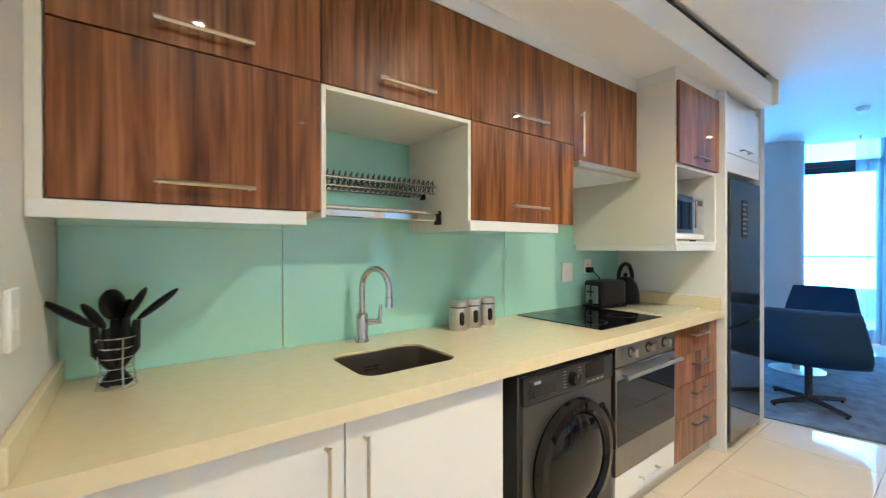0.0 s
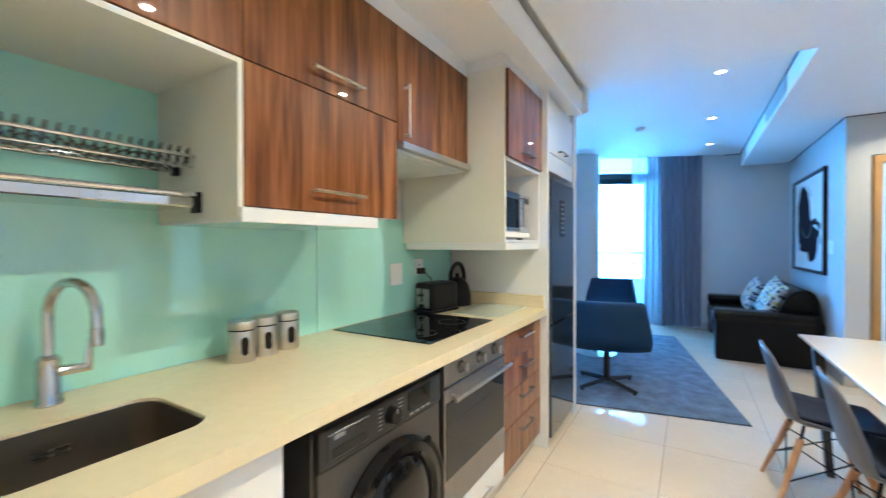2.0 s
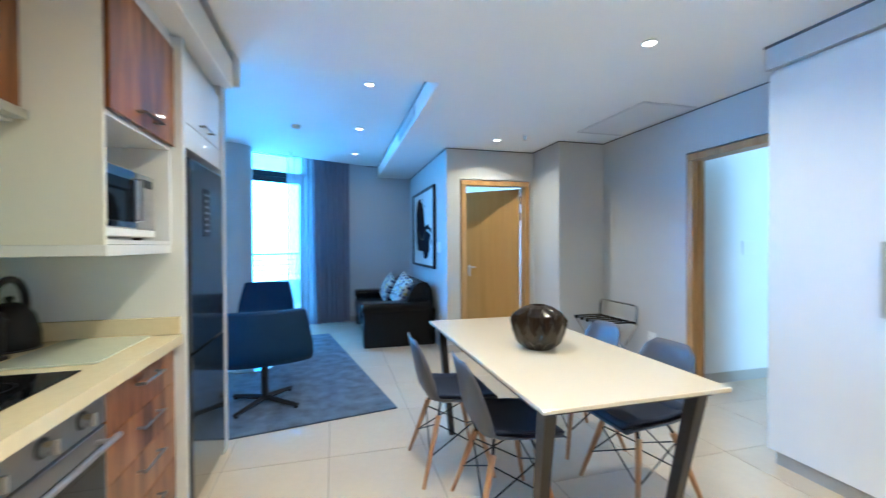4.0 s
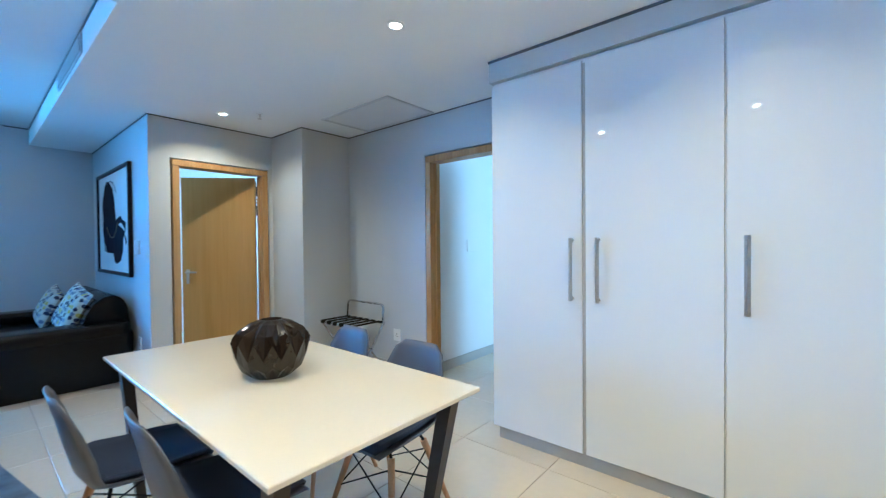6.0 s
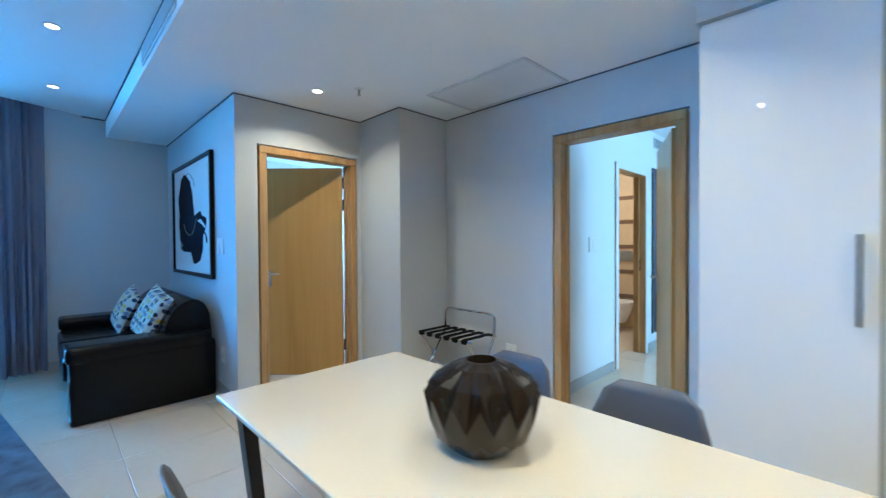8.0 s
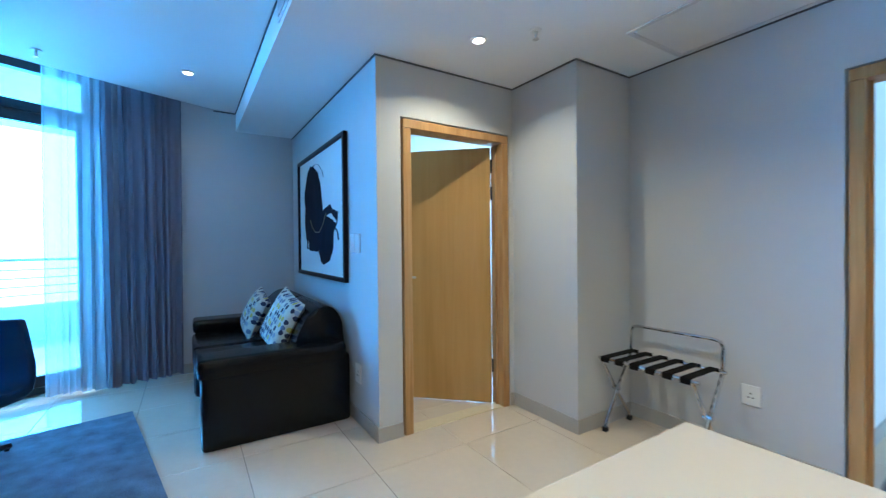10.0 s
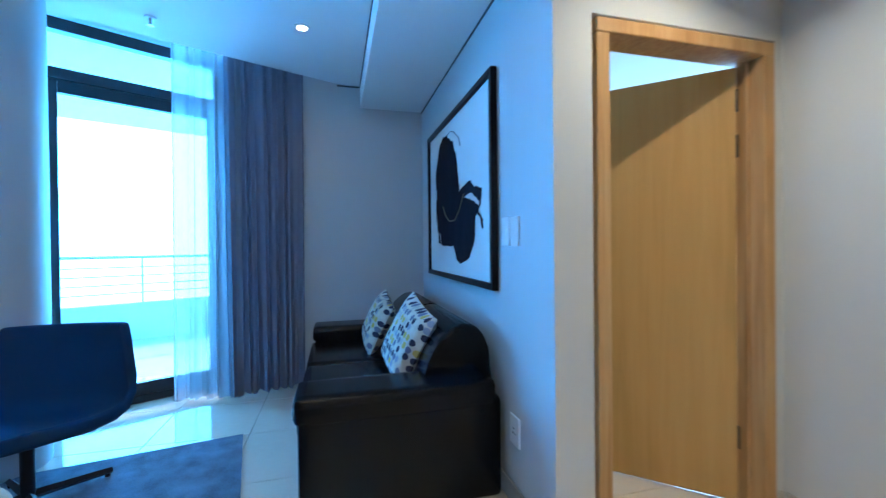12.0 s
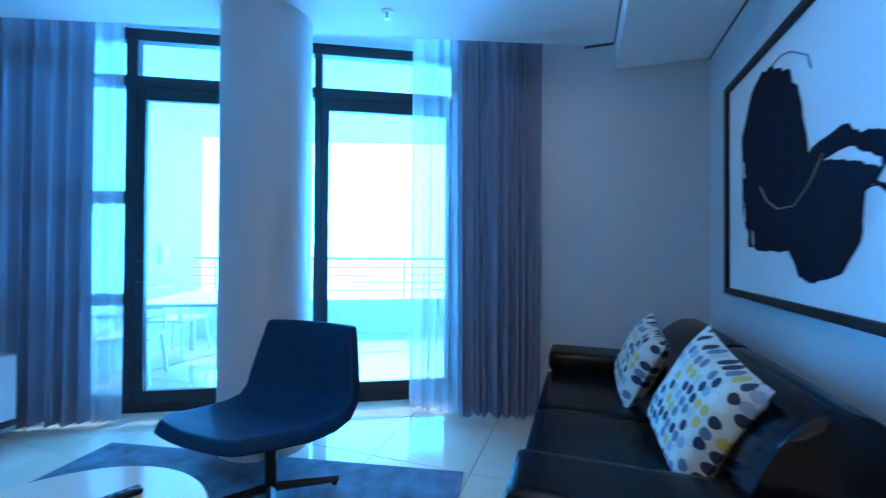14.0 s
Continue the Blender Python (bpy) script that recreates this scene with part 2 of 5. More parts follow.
# blue glow of the backdrop sheet, which tints the lounge's daylight
M_BACK = emitter("backdrop_glow", (0.185, 0.59, 1.0), 17.0)
M_RENDER = mat("white_render", (0.72, 0.72, 0.72), 0.8, vary=0.05, scale=3, bump=0.2)
M_DECK = mat("pale_balcony_tile", (0.55, 0.53, 0.50), 0.35, vary=0.08, scale=2)
M_OUTP = mat("white_resin", (0.80, 0.80, 0.80), 0.5, vary=0.03)
M_MIRROR = mat("mirror_silver", (0.80, 0.84, 0.85), 0.02, 1.0, vary=0.0)
M_BATH = mat("beige_bath_tile", (0.62, 0.46, 0.27), 0.3, vary=0.1, scale=4)
M_BATHD = mat("brown_mosaic", (0.18, 0.10, 0.05), 0.4, vary=0.3, scale=40)
M_LABEL = mat("label_grey", (0.30, 0.30, 0.31), 0.5)
M_CLEAR = mat("frosted_cutting_glass", (0.62, 0.66, 0.55), 0.08, vary=0.05, coat=0.6)
# near-black colour carries the shade inside slots, grips and holes
M_DARK = mat("recess_shade_black", (0.015, 0.014, 0.013), 0.8)
M_WEB = mat("black_webbing", (0.008, 0.008, 0.009), 0.95, spec=0.1, vary=0.2)
M_OVEN = mat("dark_brushed_steel", (0.30, 0.285, 0.27), 0.30, 1.0, vary=0.08, scale=3, bscale=200, stretch=(12, 1, 1))
M_HATCH = mat("hatch_paint", (0.72, 0.72, 0.72), 0.6, vary=0.02)
M_HOOD = mat("hood_enamel", (0.62, 0.61, 0.58), 0.35, vary=0.03)
M_PALEF = mat("pale_painted_frame", (0.80, 0.78, 0.76), 0.4, vary=0.02)
M_VENT = mat("white_grille", (0.62, 0.62, 0.62), 0.5)

# ---- building helpers ----
ROOT = {}


def thing(name, m, label, category, group=""):
    ob = new(name)
    if not isinstance(m, Matrix):
        m = Matrix.Translation(m)
    ob.matrix_world = m
    ob.empty_display_size = 0.1
    ROOT[ob.name] = m.copy()
    return tagged(ob, label, category, group)


def part(name, bm, material, parent=None, label="", smooth=False, local=False):
    """One mesh object. Under a thing the geometry is given in the world unless local."""
    me = bpy.data.meshes.new(name)
    root = ROOT.get(parent.name) if parent else None
    if root is not None and not local:
        bm.transform(root.inverted())
    bmesh.ops.recalc_face_normals(bm, faces=bm.faces[:])
    bm.to_mesh(me)
    bm.free()
    if smooth:
        for p in me.polygons:
            p.use_smooth = True
        me.set_sharp_from_angle(angle=radians(38))
    me.materials.append(material)
    ob = new(name, me)
    if parent:
        ob.parent = parent
        ROOT[ob.name] = root
    if label:
        ob["label"] = label
    return ob


def struct(name, bm, material, label="", smooth=False):
    return tagged(part(name, bm, material, smooth=smooth), label, kind="structure")


def box(x0, x1, y0, y1, z0, z1, bevel=0.0, bm=None, seg=1):
    b = bmesh.new()
    r = bmesh.ops.create_cube(b, size=1)
    bmesh.ops.scale(b, vec=(abs(x1 - x0), abs(y1 - y0), abs(z1 - z0)), verts=r["verts"])
    bmesh.ops.translate(b, vec=((x0 + x1) / 2, (y0 + y1) / 2, (z0 + z1) / 2), verts=r["verts"])
    if bevel:
        bmesh.ops.bevel(b, geom=b.edges[:], offset=bevel, segments=seg, affect="EDGES", profile=0.7)
    return merge(bm, b) if bm is not None else b


def merge(a, b):
    me = bpy.data.meshes.new("tmp")
    b.to_mesh(me)
    b.free()
    a.from_mesh(me)
    bpy.data.meshes.remove(me)
    return a


def turn(bm, m):
    bm.transform(m)
    return bm


def tube(points, r, n=8, closed=False, bm=None):
    """A round bar along points."""
    b = bm if bm is not None else bmesh.new()
    pts = [Vector(p) for p in points]
    k = len(pts)
    rings = []
    up = None
    for i, p in enumerate(pts):
        a = pts[(i - 1) % k] if (i or closed) else p
        c = pts[(i + 1) % k] if (i < k - 1 or closed) else p
        d = (c - a).normalized()
        if up is None or abs(d.dot(up)) > 0.98:
            up = Vector((0, 0, 1)) if abs(d.z) < 0.9 else Vector((1, 0, 0))
        s = d.cross(up).normalized()
        up = s.cross(d).normalized()
        rr = r[i] if isinstance(r, (list, tuple)) else r
        rings.append([b.verts.new(p + (s * math.cos(2 * math.pi * j / n) + up * math.sin(2 * math.pi * j / n)) * rr) for j in range(n)])
    for i in range(k if closed else k - 1):
        A, B = rings[i], rings[(i + 1) % k]
        for j in range(n):
            b.faces.new((A[j], A[(j + 1) % n], B[(j + 1) % n], B[j]))
    if not closed:
        b.faces.new(rings[0][::-1])
        b.faces.new(rings[-1])
    return b


def lathe(profile, n=24, centre=(0, 0, 0), bm=None, cap=True):
    b = bm if bm is not None else bmesh.new()
    cx, cy, cz = centre
    rings = [[b.verts.new((cx + r * math.cos(2 * math.pi * j / n), cy + r * math.sin(2 * math.pi * j / n), cz + z)) for j in range(n)] for r, z in profile]
    for A, B in zip(rings, rings[1:]):
        for j in range(n):
            b.faces.new((A[j], A[(j + 1) % n], B[(j + 1) % n], B[j]))
    if cap:
        b.faces.new(rings[0][::-1])
        b.faces.new(rings[-1])
    return b


def disc_y(x, y, z, r, depth, n=32, r2=None):
    """A round drum whose axis runs along y."""
    b = lathe([(r, 0), (r2 or r, depth)], n)
    return turn(b, Matrix.Translation((x, y, z)) @ Matrix.Rotation(radians(90), 4, "X"))


def bar_handle(parent, p0, p1, out, r=0.006, material=None):
    """A square bar handle from p0 to p1 standing off its door by out."""
    p0, p1, out = Vector(p0), Vector(p1), Vector(out)
    d = (p1 - p0).normalized()
    b = bmesh.new()
    for q0, q1 in ((p0 + out, p1 + out), (p0 + d * 0.012, p0 + d * 0.012 + out), (p1 - d * 0.012, p1 - d * 0.012 + out)):
        tube([q0, q1], r, 4, bm=b)
    return part("handle", b, material or M_NICKEL, parent)


def plate(bm, pts, z=0.0):
    return bm.faces.new([bm.verts.new(p) for p in pts])


def prism(outline, lo, hi, axis=2):
    """An outline of 2D points, extruded along an axis between lo and hi."""
    b = bmesh.new()
    def P(p, h):
        return (p[0], p[1], h) if axis == 2 else ((p[0], h, p[1]) if axis == 1 else (h, p[0], p[1]))
    a = [b.verts.new(P(p, lo)) for p in outline]
    c = [b.verts.new(P(p, hi)) for p in outline]
    n = len(outline)
    b.faces.new(a)
    b.faces.new(c[::-1])
    for i in range(n):
        b.faces.new((a[i], a[(i + 1) % n], c[(i + 1) % n], c[i]))
    return b


def rounded(x0, x1, y0, y1, r, n=6):
    out = []
    for cx, cy, a in ((x1 - r, y1 - r, 0), (x0 + r, y1 - r, 90), (x0 + r, y0 + r, 180), (x1 - r, y0 + r, 270)):
        for k in range(n + 1):
            t = radians(a + 90 * k / n)
            out.append((cx + r * math.cos(t), cy + r * math.sin(t)))
    return out

# ---- the shell ----
struct("floor", box(-0.3, 8.9, -6.2, 4.2, -0.12, -0.004), M_GROUT, "screed and grout under cream floor tiles")
struct("wall_kitchen", box(-0.3, 3.79, 1.945, 2.1, 0, 2.75), M_WALLK, "painted wall behind the kitchen")
struct("wall_west", box(-0.3, -0.12, -2.75, 1.945, 0, 2.75), M_WALLK, "off-white painted end wall")
struct("wall_nib", box(3.79, 3.89, 1.2, 4.0, 0, 3.05), M_WALL, "painted wall between kitchen and lounge")
struct("wall_north", box(3.79, 7.4, 4.0, 4.15, 0, 3.05), M_WALL, "grey painted lounge wall")
struct("wall_lounge", box(5.745, 8.2, -0.965, -0.845, 0, 3.05), M_WALL, "pale grey painted wall behind the sofa")
struct("wall_back", box(8.2, 8.9, -0.965, 0.42, 0, 3.05), M_WALL, "pale grey painted end wall of the lounge")
# wall with the bedroom door
struct("wall_door_north", box(5.745, 5.865, -1.02, -0.965, 0, 2.75), M_WALL)
struct("wall_door_south", box(5.745, 5.865, -2.025, -1.98, 0, 2.75), M_WALL)
struct("wall_door_head", box(5.745, 5.865, -1.98, -1.02, 2.17, 2.75), M_WALL)
struct("wall_niche", box(5.11, 5.865, -2.62, -2.025, 0, 2.75), M_WALL, "grey boxed-out corner of wall")
struct("wall_south_east", box(3.925, 5.11, -2.74, -2.62, 0, 2.75), M_WALL, "grey painted wall behind the luggage rack")
struct("wall_south_head", box(2.97, 3.925, -2.74, -2.62, 2.17, 2.75), M_WALL)
struct("wall_south_west", box(-0.3, 2.97, -2.74, -2.62, 0, 2.75), M_WALL)
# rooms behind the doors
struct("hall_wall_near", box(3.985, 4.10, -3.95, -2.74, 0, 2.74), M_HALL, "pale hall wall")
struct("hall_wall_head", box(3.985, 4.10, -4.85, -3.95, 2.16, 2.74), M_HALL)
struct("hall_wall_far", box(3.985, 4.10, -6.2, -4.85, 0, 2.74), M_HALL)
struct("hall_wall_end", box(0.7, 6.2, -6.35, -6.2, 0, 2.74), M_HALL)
# unseen west wall, left open where the added hall lamp stands
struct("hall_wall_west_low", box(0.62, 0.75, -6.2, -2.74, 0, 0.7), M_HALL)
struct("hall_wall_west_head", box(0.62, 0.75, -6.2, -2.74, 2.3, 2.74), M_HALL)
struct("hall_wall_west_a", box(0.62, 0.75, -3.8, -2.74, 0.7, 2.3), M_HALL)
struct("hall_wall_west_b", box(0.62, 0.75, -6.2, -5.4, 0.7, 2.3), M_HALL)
struct("hall_ceiling", box(0.62, 6.2, -6.35, -2.74, 2.66, 2.76), M_CEIL)
struct("bathroom_wall", box(6.05, 6.2, -6.2, -2.74, 0, 2.74), M_BATH, "beige tiled bathroom wall")
struct("bathroom_wall_tiled", box(4.102, 6.048, -6.196, -6.185, 0, 2.655), M_BATH, "beige tiled bathroom end wall")
for _z in (0.48, 0.86, 1.245, 1.63, 2.0):
    struct("trim", box(4.102, 6.04, -6.184, -6.176, _z - 0.03, _z + 0.03), M_BATHD, "brown mosaic band")
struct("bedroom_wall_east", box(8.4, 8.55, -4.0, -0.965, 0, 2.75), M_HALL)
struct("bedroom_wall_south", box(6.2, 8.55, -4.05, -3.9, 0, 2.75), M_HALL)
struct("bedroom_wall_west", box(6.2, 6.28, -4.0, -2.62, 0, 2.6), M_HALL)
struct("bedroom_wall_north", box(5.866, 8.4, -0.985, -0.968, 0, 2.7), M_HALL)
struct("bedroom_ceiling", box(5.866, 8.55, -4.05, -0.97, 2.62, 2.72), M_CEIL)

# ceilings: low over kitchen and dining, high over the lounge
struct("ceiling", box(-0.3, 3.82, -2.74, 1.10, CEIL, CEIL + 0.35), M_CEIL, "white plastered ceiling")
struct("ceiling_bulkhead", box(3.82, 8.3, -2.74, -0.26, CEIL, CEIL + 0.5), M_CEIL, "white plastered dropped ceiling")
_edge = [(8.2, -0.26), (8.17, -0.04), (7.713, 1.034), (6.863, 2.957), (6.40, 4.0), (3.82, 4.0), (3.82, -0.26)]
struct("ceiling_lounge", prism(_edge, HIGH, HIGH + 0.08), M_CEIL, "white plastered high ceiling of the lounge")
_rec = [(8.9, -0.26), (9.2, 0.4), (7.0, 4.15), (6.3, 4.15), (8.1, -0.26)]
struct("ceiling_recess", prism(_rec, 2.97, 3.05), M_CEIL, "recess for the curtain tracks")
struct("trim_curtain_track", tube([(7.86, 1.03, 2.945), (7.02, 2.95, 2.945)], 0.014, 6), M_SWITCH)
struct("kitchen_bulkhead", box(-0.12, 3.78, 1.165, 1.945, 2.37, 2.50), M_CEIL, "white boxed bulkhead over the cabinets")
struct("kitchen_bulkhead_fascia", box(-0.12, 3.78, 1.125, 1.163, 2.352, 2.528, 0.003), M_CEIL)
# dark strip painted for the shade inside the fascia gap
struct("painted_gap_shade", box(-0.12, 3.78, 1.165, 1.18, 2.501, 2.60), M_GAP)
# plug added to keep lounge daylight out of the fascia gap
struct("bulkhead_light_plug", box(3.782, 3.818, 1.09, 1.945, 2.372, 2.80), M_CEIL)
# hidden ceiling behind the bulkhead, run forward to shut out skylight
struct("ceiling_kitchen_rear", box(-0.3, 3.82, 1.101, 2.1, 2.6, 2.7), M_CEIL)

# dark strips painting the shade of the gap where the walls meet the ceiling
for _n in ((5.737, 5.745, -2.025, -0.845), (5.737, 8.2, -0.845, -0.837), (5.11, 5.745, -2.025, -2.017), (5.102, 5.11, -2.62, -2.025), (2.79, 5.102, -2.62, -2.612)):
    struct("painted_shadow_line", box(*_n, CEIL - 0.011, CEIL - 0.001), M_GAP)
struct("painted_shadow_line", box(3.83, 8.18, -0.262, -0.252, HIGH - 0.014, HIGH - 0.001), M_GAP)
struct("painted_shadow_line", box(8.19, 8.2, -0.25, -0.05, HIGH - 0.014, HIGH - 0.001), M_GAP)
# skirting
for _n in ((5.733, 5.743, -1.018, -0.835), (5.735, 8.2, -0.843, -0.833), (8.188, 8.198, -0.83, 0.42), (5.1, 5.733, -2.023, -2.013), (5.733, 5.743, -2.012, -1.982),
           (5.098, 5.108, -2.61, -2.013), (3.93, 5.097, -2.618, -2.608), (3.972, 3.982, -3.9, -2.75), (3.972, 3.982, -6.2, -4.9), (0.75, 3.97, -6.198, -6.188)):
    struct("baseboard", box(*_n, 0, 0.10, 0.002), M_SKIRT)
struct("baseboard", box(3.9, 7.0, 3.985, 3.998, 0, 0.1), M_SKIRT)

# the round column
struct("column", lathe([(0.276, 0), (0.276, 2.97)], 48, (7.2, 1.9, 0)), M_WALL, "round plastered column", smooth=True)


# doors
def door_frame(name, m, w, h, t, label, material=M_OAKF):
    """Timber lining and architrave round an opening w by h, in a wall t thick; local x across, y through the wall."""
    ob = thing(name, m, label, "door")
    ob["kind"] = "structure"
    f = 0.062
    for nm, bb in (("jamb", box(-w / 2 - f, -w / 2, -0.012, t + 0.012, 0, h, 0.004)), ("jamb", box(w / 2, w / 2 + f, -0.012, t + 0.012, 0, h, 0.004)),
                   ("head", box(-w / 2 - f, w / 2 + f, -0.012, t + 0.012, h + 0.001, h + f, 0.004))):
        part(nm, bb, material, ob, local=True)
    for s in (-1, 1):
        part("stop", box(s * w / 2, s * (w / 2 - 0.014), t * 0.5, t * 0.62, 0, h), material, ob, local=True)
    return ob


def door_leaf(name, m, w, h, label, flip=1, material=M_OAK):
    """A flush leaf hung at the origin; the blade runs along +x, face towards -y."""
    ob = thing(name, m, label, "door")
    ob["kind"] = "structure"
    part("leaf", box(0.004, w, 0, 0.042, 0.012, h, 0.002), material, ob, local=True)
    for z in (0.25, h - 0.42, h - 0.2):
        part("hinge", box(-0.012, 0.02, -0.008, 0.004, z, z + 0.11, 0.001), M_GRAPHD, ob, "dark steel hinge", local=True)
    for s, y in ((-1, 0.0), (1, 0.042)):
        b = box(w - 0.075, w - 0.045, y, y + s * 0.008, 0.90, 1.06, 0.002)
        part("door_plate", b, M_STEEL, ob, local=True)
        part("door_handle", tube([(w - 0.06, y, 1.03), (w - 0.06, y + s * 0.05, 1.03), (w - 0.17, y + s * 0.05, 1.03)], 0.009, 8), M_STEEL, ob, "brushed steel lever", local=True, smooth=True)
    return ob


door_frame("door_1", Matrix.Translation((5.745, -1.5, 0)) @ Matrix.Rotation(radians(-90), 4, "Z"), 0.81, 2.095, 0.12, "oak door lining in a grey wall")
door_frame("door_2", Matrix.Translation((3.4475, -2.62, 0)) @ Matrix.Rotation(radians(180), 4, "Z"), 0.80, 2.095, 0.12, "oak door lining beside the wardrobe")
door_leaf("door_leaf", Matrix.Translation((5.868, -1.899, 0)) @ Matrix.Rotation(radians(46), 4, "Z"), 0.79, 2.08, "flush oak door standing half open")
door_leaf("door_leaf", Matrix.Translation((3.065, -2.745, 0)) @ Matrix.Rotation(radians(-66), 4, "Z"), 0.79, 2.08, "flush oak door opened wide into the hall")
door_frame("door_3", Matrix.Translation((3.985, -4.4, 0)) @ Matrix.Rotation(radians(-90), 4, "Z"), 0.776, 2.09, 0.115, "oak door lining of the bathroom with a pale architrave")
door_leaf("door_leaf", Matrix.Translation((4.125, -4.0, 0)) @ Matrix.Rotation(radians(24), 4, "Z"), 0.74, 2.075, "oak bathroom door opened inward")
for _bb in (box(3.966, 3.972, -4.856, -4.792, 0, 2.155, 0.002), box(3.966, 3.972, -4.008, -3.944, 0, 2.155, 0.002), box(3.966, 3.972, -4.79, -4.01, 2.092, 2.155, 0.002)):
    struct("trim_architrave", _bb, M_PALEF, "pale painted architrave")
struct("trim_strike_plate", box(4.03, 4.055, -4.7875, -4.785, 0.98, 1.12), M_GRAPHD)
struct("trim_threshold", box(5.745, 5.865, -1.905, -1.095, -0.003, 0.006), M_QUARTZ)

# window wall, built along its own line
WIN = Matrix.Translation((7.2, 3.35, 0)) @ Matrix.Rotation(math.atan2(1.27 - 3.35, 8.3 - 7.2), 4, "Z")


def wbox(s0, s1, z0, z1, d0=-0.03, d1=0.05, bevel=0.003):
    return box(s0, s1, d0, d1, z0, z1, bevel)


window = thing("window_1", WIN, "tall charcoal aluminium sliding windows with transom lights", "window")
window["kind"] = "structure"
for s0, s1, z0, z1, nm in ((-0.9, 3.5, 2.86, 2.95, "head"), (-0.9, 3.5, 2.50, 2.585, "transom"), (-0.9, 3.5, 0.0, 0.06, "sill"),
                           (0.082, 0.166, 0.06, 2.86, "mullion"), (1.10, 1.19, 0.06, 2.86, "mullion"), (1.475, 1.535, 0.06, 2.86, "mullion"), (2.62, 2.70, 0.06, 2.86, "mullion"), (-0.62, -0.54, 0.06, 2.86, "mullion")):
    part(nm, wbox(s0, s1, z0, z1), M_ALU, window, local=True)
for s0, s1, z0, z1 in ((-0.54, 0.082, 1.60, 1.69), (-0.54, 0.082, 0.82, 0.91), (-0.54, 0.082, 0.06, 0.13)):
    part("rail", wbox(s0, s1, z0, z1), M_ALU, window, local=True)
for s0, s1 in ((0.166, 1.10), (1.535, 2.62)):
    sash = part("sash", wbox(s0, s0 + 0.055, 0.061, 2.499, -0.02, 0.03), M_ALU, window, local=True)
    part("sash", wbox(s1 - 0.055, s1, 0.061, 2.499, -0.02, 0.03), M_ALU, window, local=True)
    part("sash", wbox(s0 + 0.056, s1 - 0.056, 2.405, 2.499, -0.02, 0.03), M_ALU, window, local=True)
    part("sash", wbox(s0 + 0.056, s1 - 0.056, 0.061, 0.16, -0.02, 0.03), M_ALU, window, local=True)
for s0, s1, z0, z1 in ((0.222, 1.044, 0.162, 2.403), (1.592, 2.564, 0.162, 2.403), (-0.53, 0.08, 0.135, 0.815), (-0.53, 0.08, 0.915, 1.595), (-0.53, 0.08, 1.695, 2.495),
                       (-0.53, 0.08, 2.59, 2.855), (0.17, 1.09, 2.59, 2.855), (1.54, 2.61, 2.59, 2.855)):
    g = part("pane", wbox(s0, s1, z0, z1, 0.004, 0.010, 0), M_GLASS, window, local=True)
    g.visible_shadow = False
part("door_handle", tube([(0.195, -0.02, 1.0), (0.195, -0.06, 1.0), (0.195, -0.06, 1.16), (0.195, -0.02, 1.16)], 0.008, 6), M_ALU, window, local=True)
for s0, s1 in ((-2.0, -0.62), (2.7, 4.2)):
    b = wbox(s0, s1, 0, 3.0, 0.0, 0.12, 0)
    struct("wall_window_side", turn(b, WIN), M_WALL)


# curtains
def curtain(name, p0, p1, z0, z1, folds, amp, material, label, seed, flare=0.0):
    p0, p1 = Vector((*p0, 0)), Vector((*p1, 0))
    d = (p1 - p0)
    L = d.length
    d.normalize()
    nrm = Vector((-d.y, d.x, 0))
    rnd = random.Random(seed)
    ph = [rnd.uniform(0, 6.28) for _ in range(4)]
    b = bmesh.new()
    nu, nv = folds * 10, 14
    grid = []
    for j in range(nv + 1):
        v = j / nv
        row = []
        for i in range(nu + 1):
            u = i / nu
            a = u * folds * 2 * math.pi
            w = amp * (0.55 + 0.45 * v) * (math.sin(a + 0.9 * math.sin(a * 0.31 + ph[0])) + 0.35 * math.sin(2.3 * a + ph[1]) * v)
            along = u * L * (1 + flare * v) + 0.012 * math.sin(a * 0.5 + ph[2]) + 0.02 * v * math.sin(3 * u + ph[3])
            q = p0 + d * along + nrm * w
            row.append(b.verts.new((q.x, q.y, z1 + (z0 - z1) * v + 0.006 * math.sin(a * 0.7) * v)))
        grid.append(row)
    for j in range(nv):
        for i in range(nu):
            b.faces.new((grid[j][i], grid[j][i + 1], grid[j + 1][i + 1], grid[j + 1][i]))
    ob = part(name, b, material, smooth=True)
    return tagged(ob, label, "curtain", "lounge curtains")


curtain("sheer_curtain", (8.06, 1.26), (8.02, 0.72), 0.02, 2.93, 7, 0.035, M_SHEER, "sheer white voile curtain drawn aside at the window", 3, -0.02)
curtain("drape_curtain", (7.99, 0.86), (8.13, 0.25), 0.03, 2.93, 8, 0.045, M_DRAPE, "heavy taupe drape gathered beside the window", 4)
curtain("sheer_curtain", (7.09, 3.12), (6.98, 3.32), 0.02, 2.93, 4, 0.025, M_SHEER, "sheer white voile curtain gathered narrowly", 5)
curtain("drape_curtain", (6.98, 3.24), (6.62, 3.94), 0.03, 2.93, 8, 0.05, M_DRAPE, "heavy taupe drape hanging by the side wall", 6)

# balcony and distance
def wstruct(name, bb, material, label=""):
    return struct(name, turn(bb, WIN), material, label)


wstruct("balcony_floor", box(-5, 7, 0.06, 3.1, -0.2, -0.01), M_DECK, "pale tiled balcony floor")
wstruct("balcony_soffit", prism([(-5, 0.06), (7, 0.06), (7, 2.6), (1.0, 3.2), (-5, 3.2)], 2.98, 3.2), M_CEIL, "white balcony soffit")
wstruct("balcony_parapet", box(-5, 7, 2.95, 3.1, -0.2, 0.50), M_RENDER, "low rendered balcony parapet")
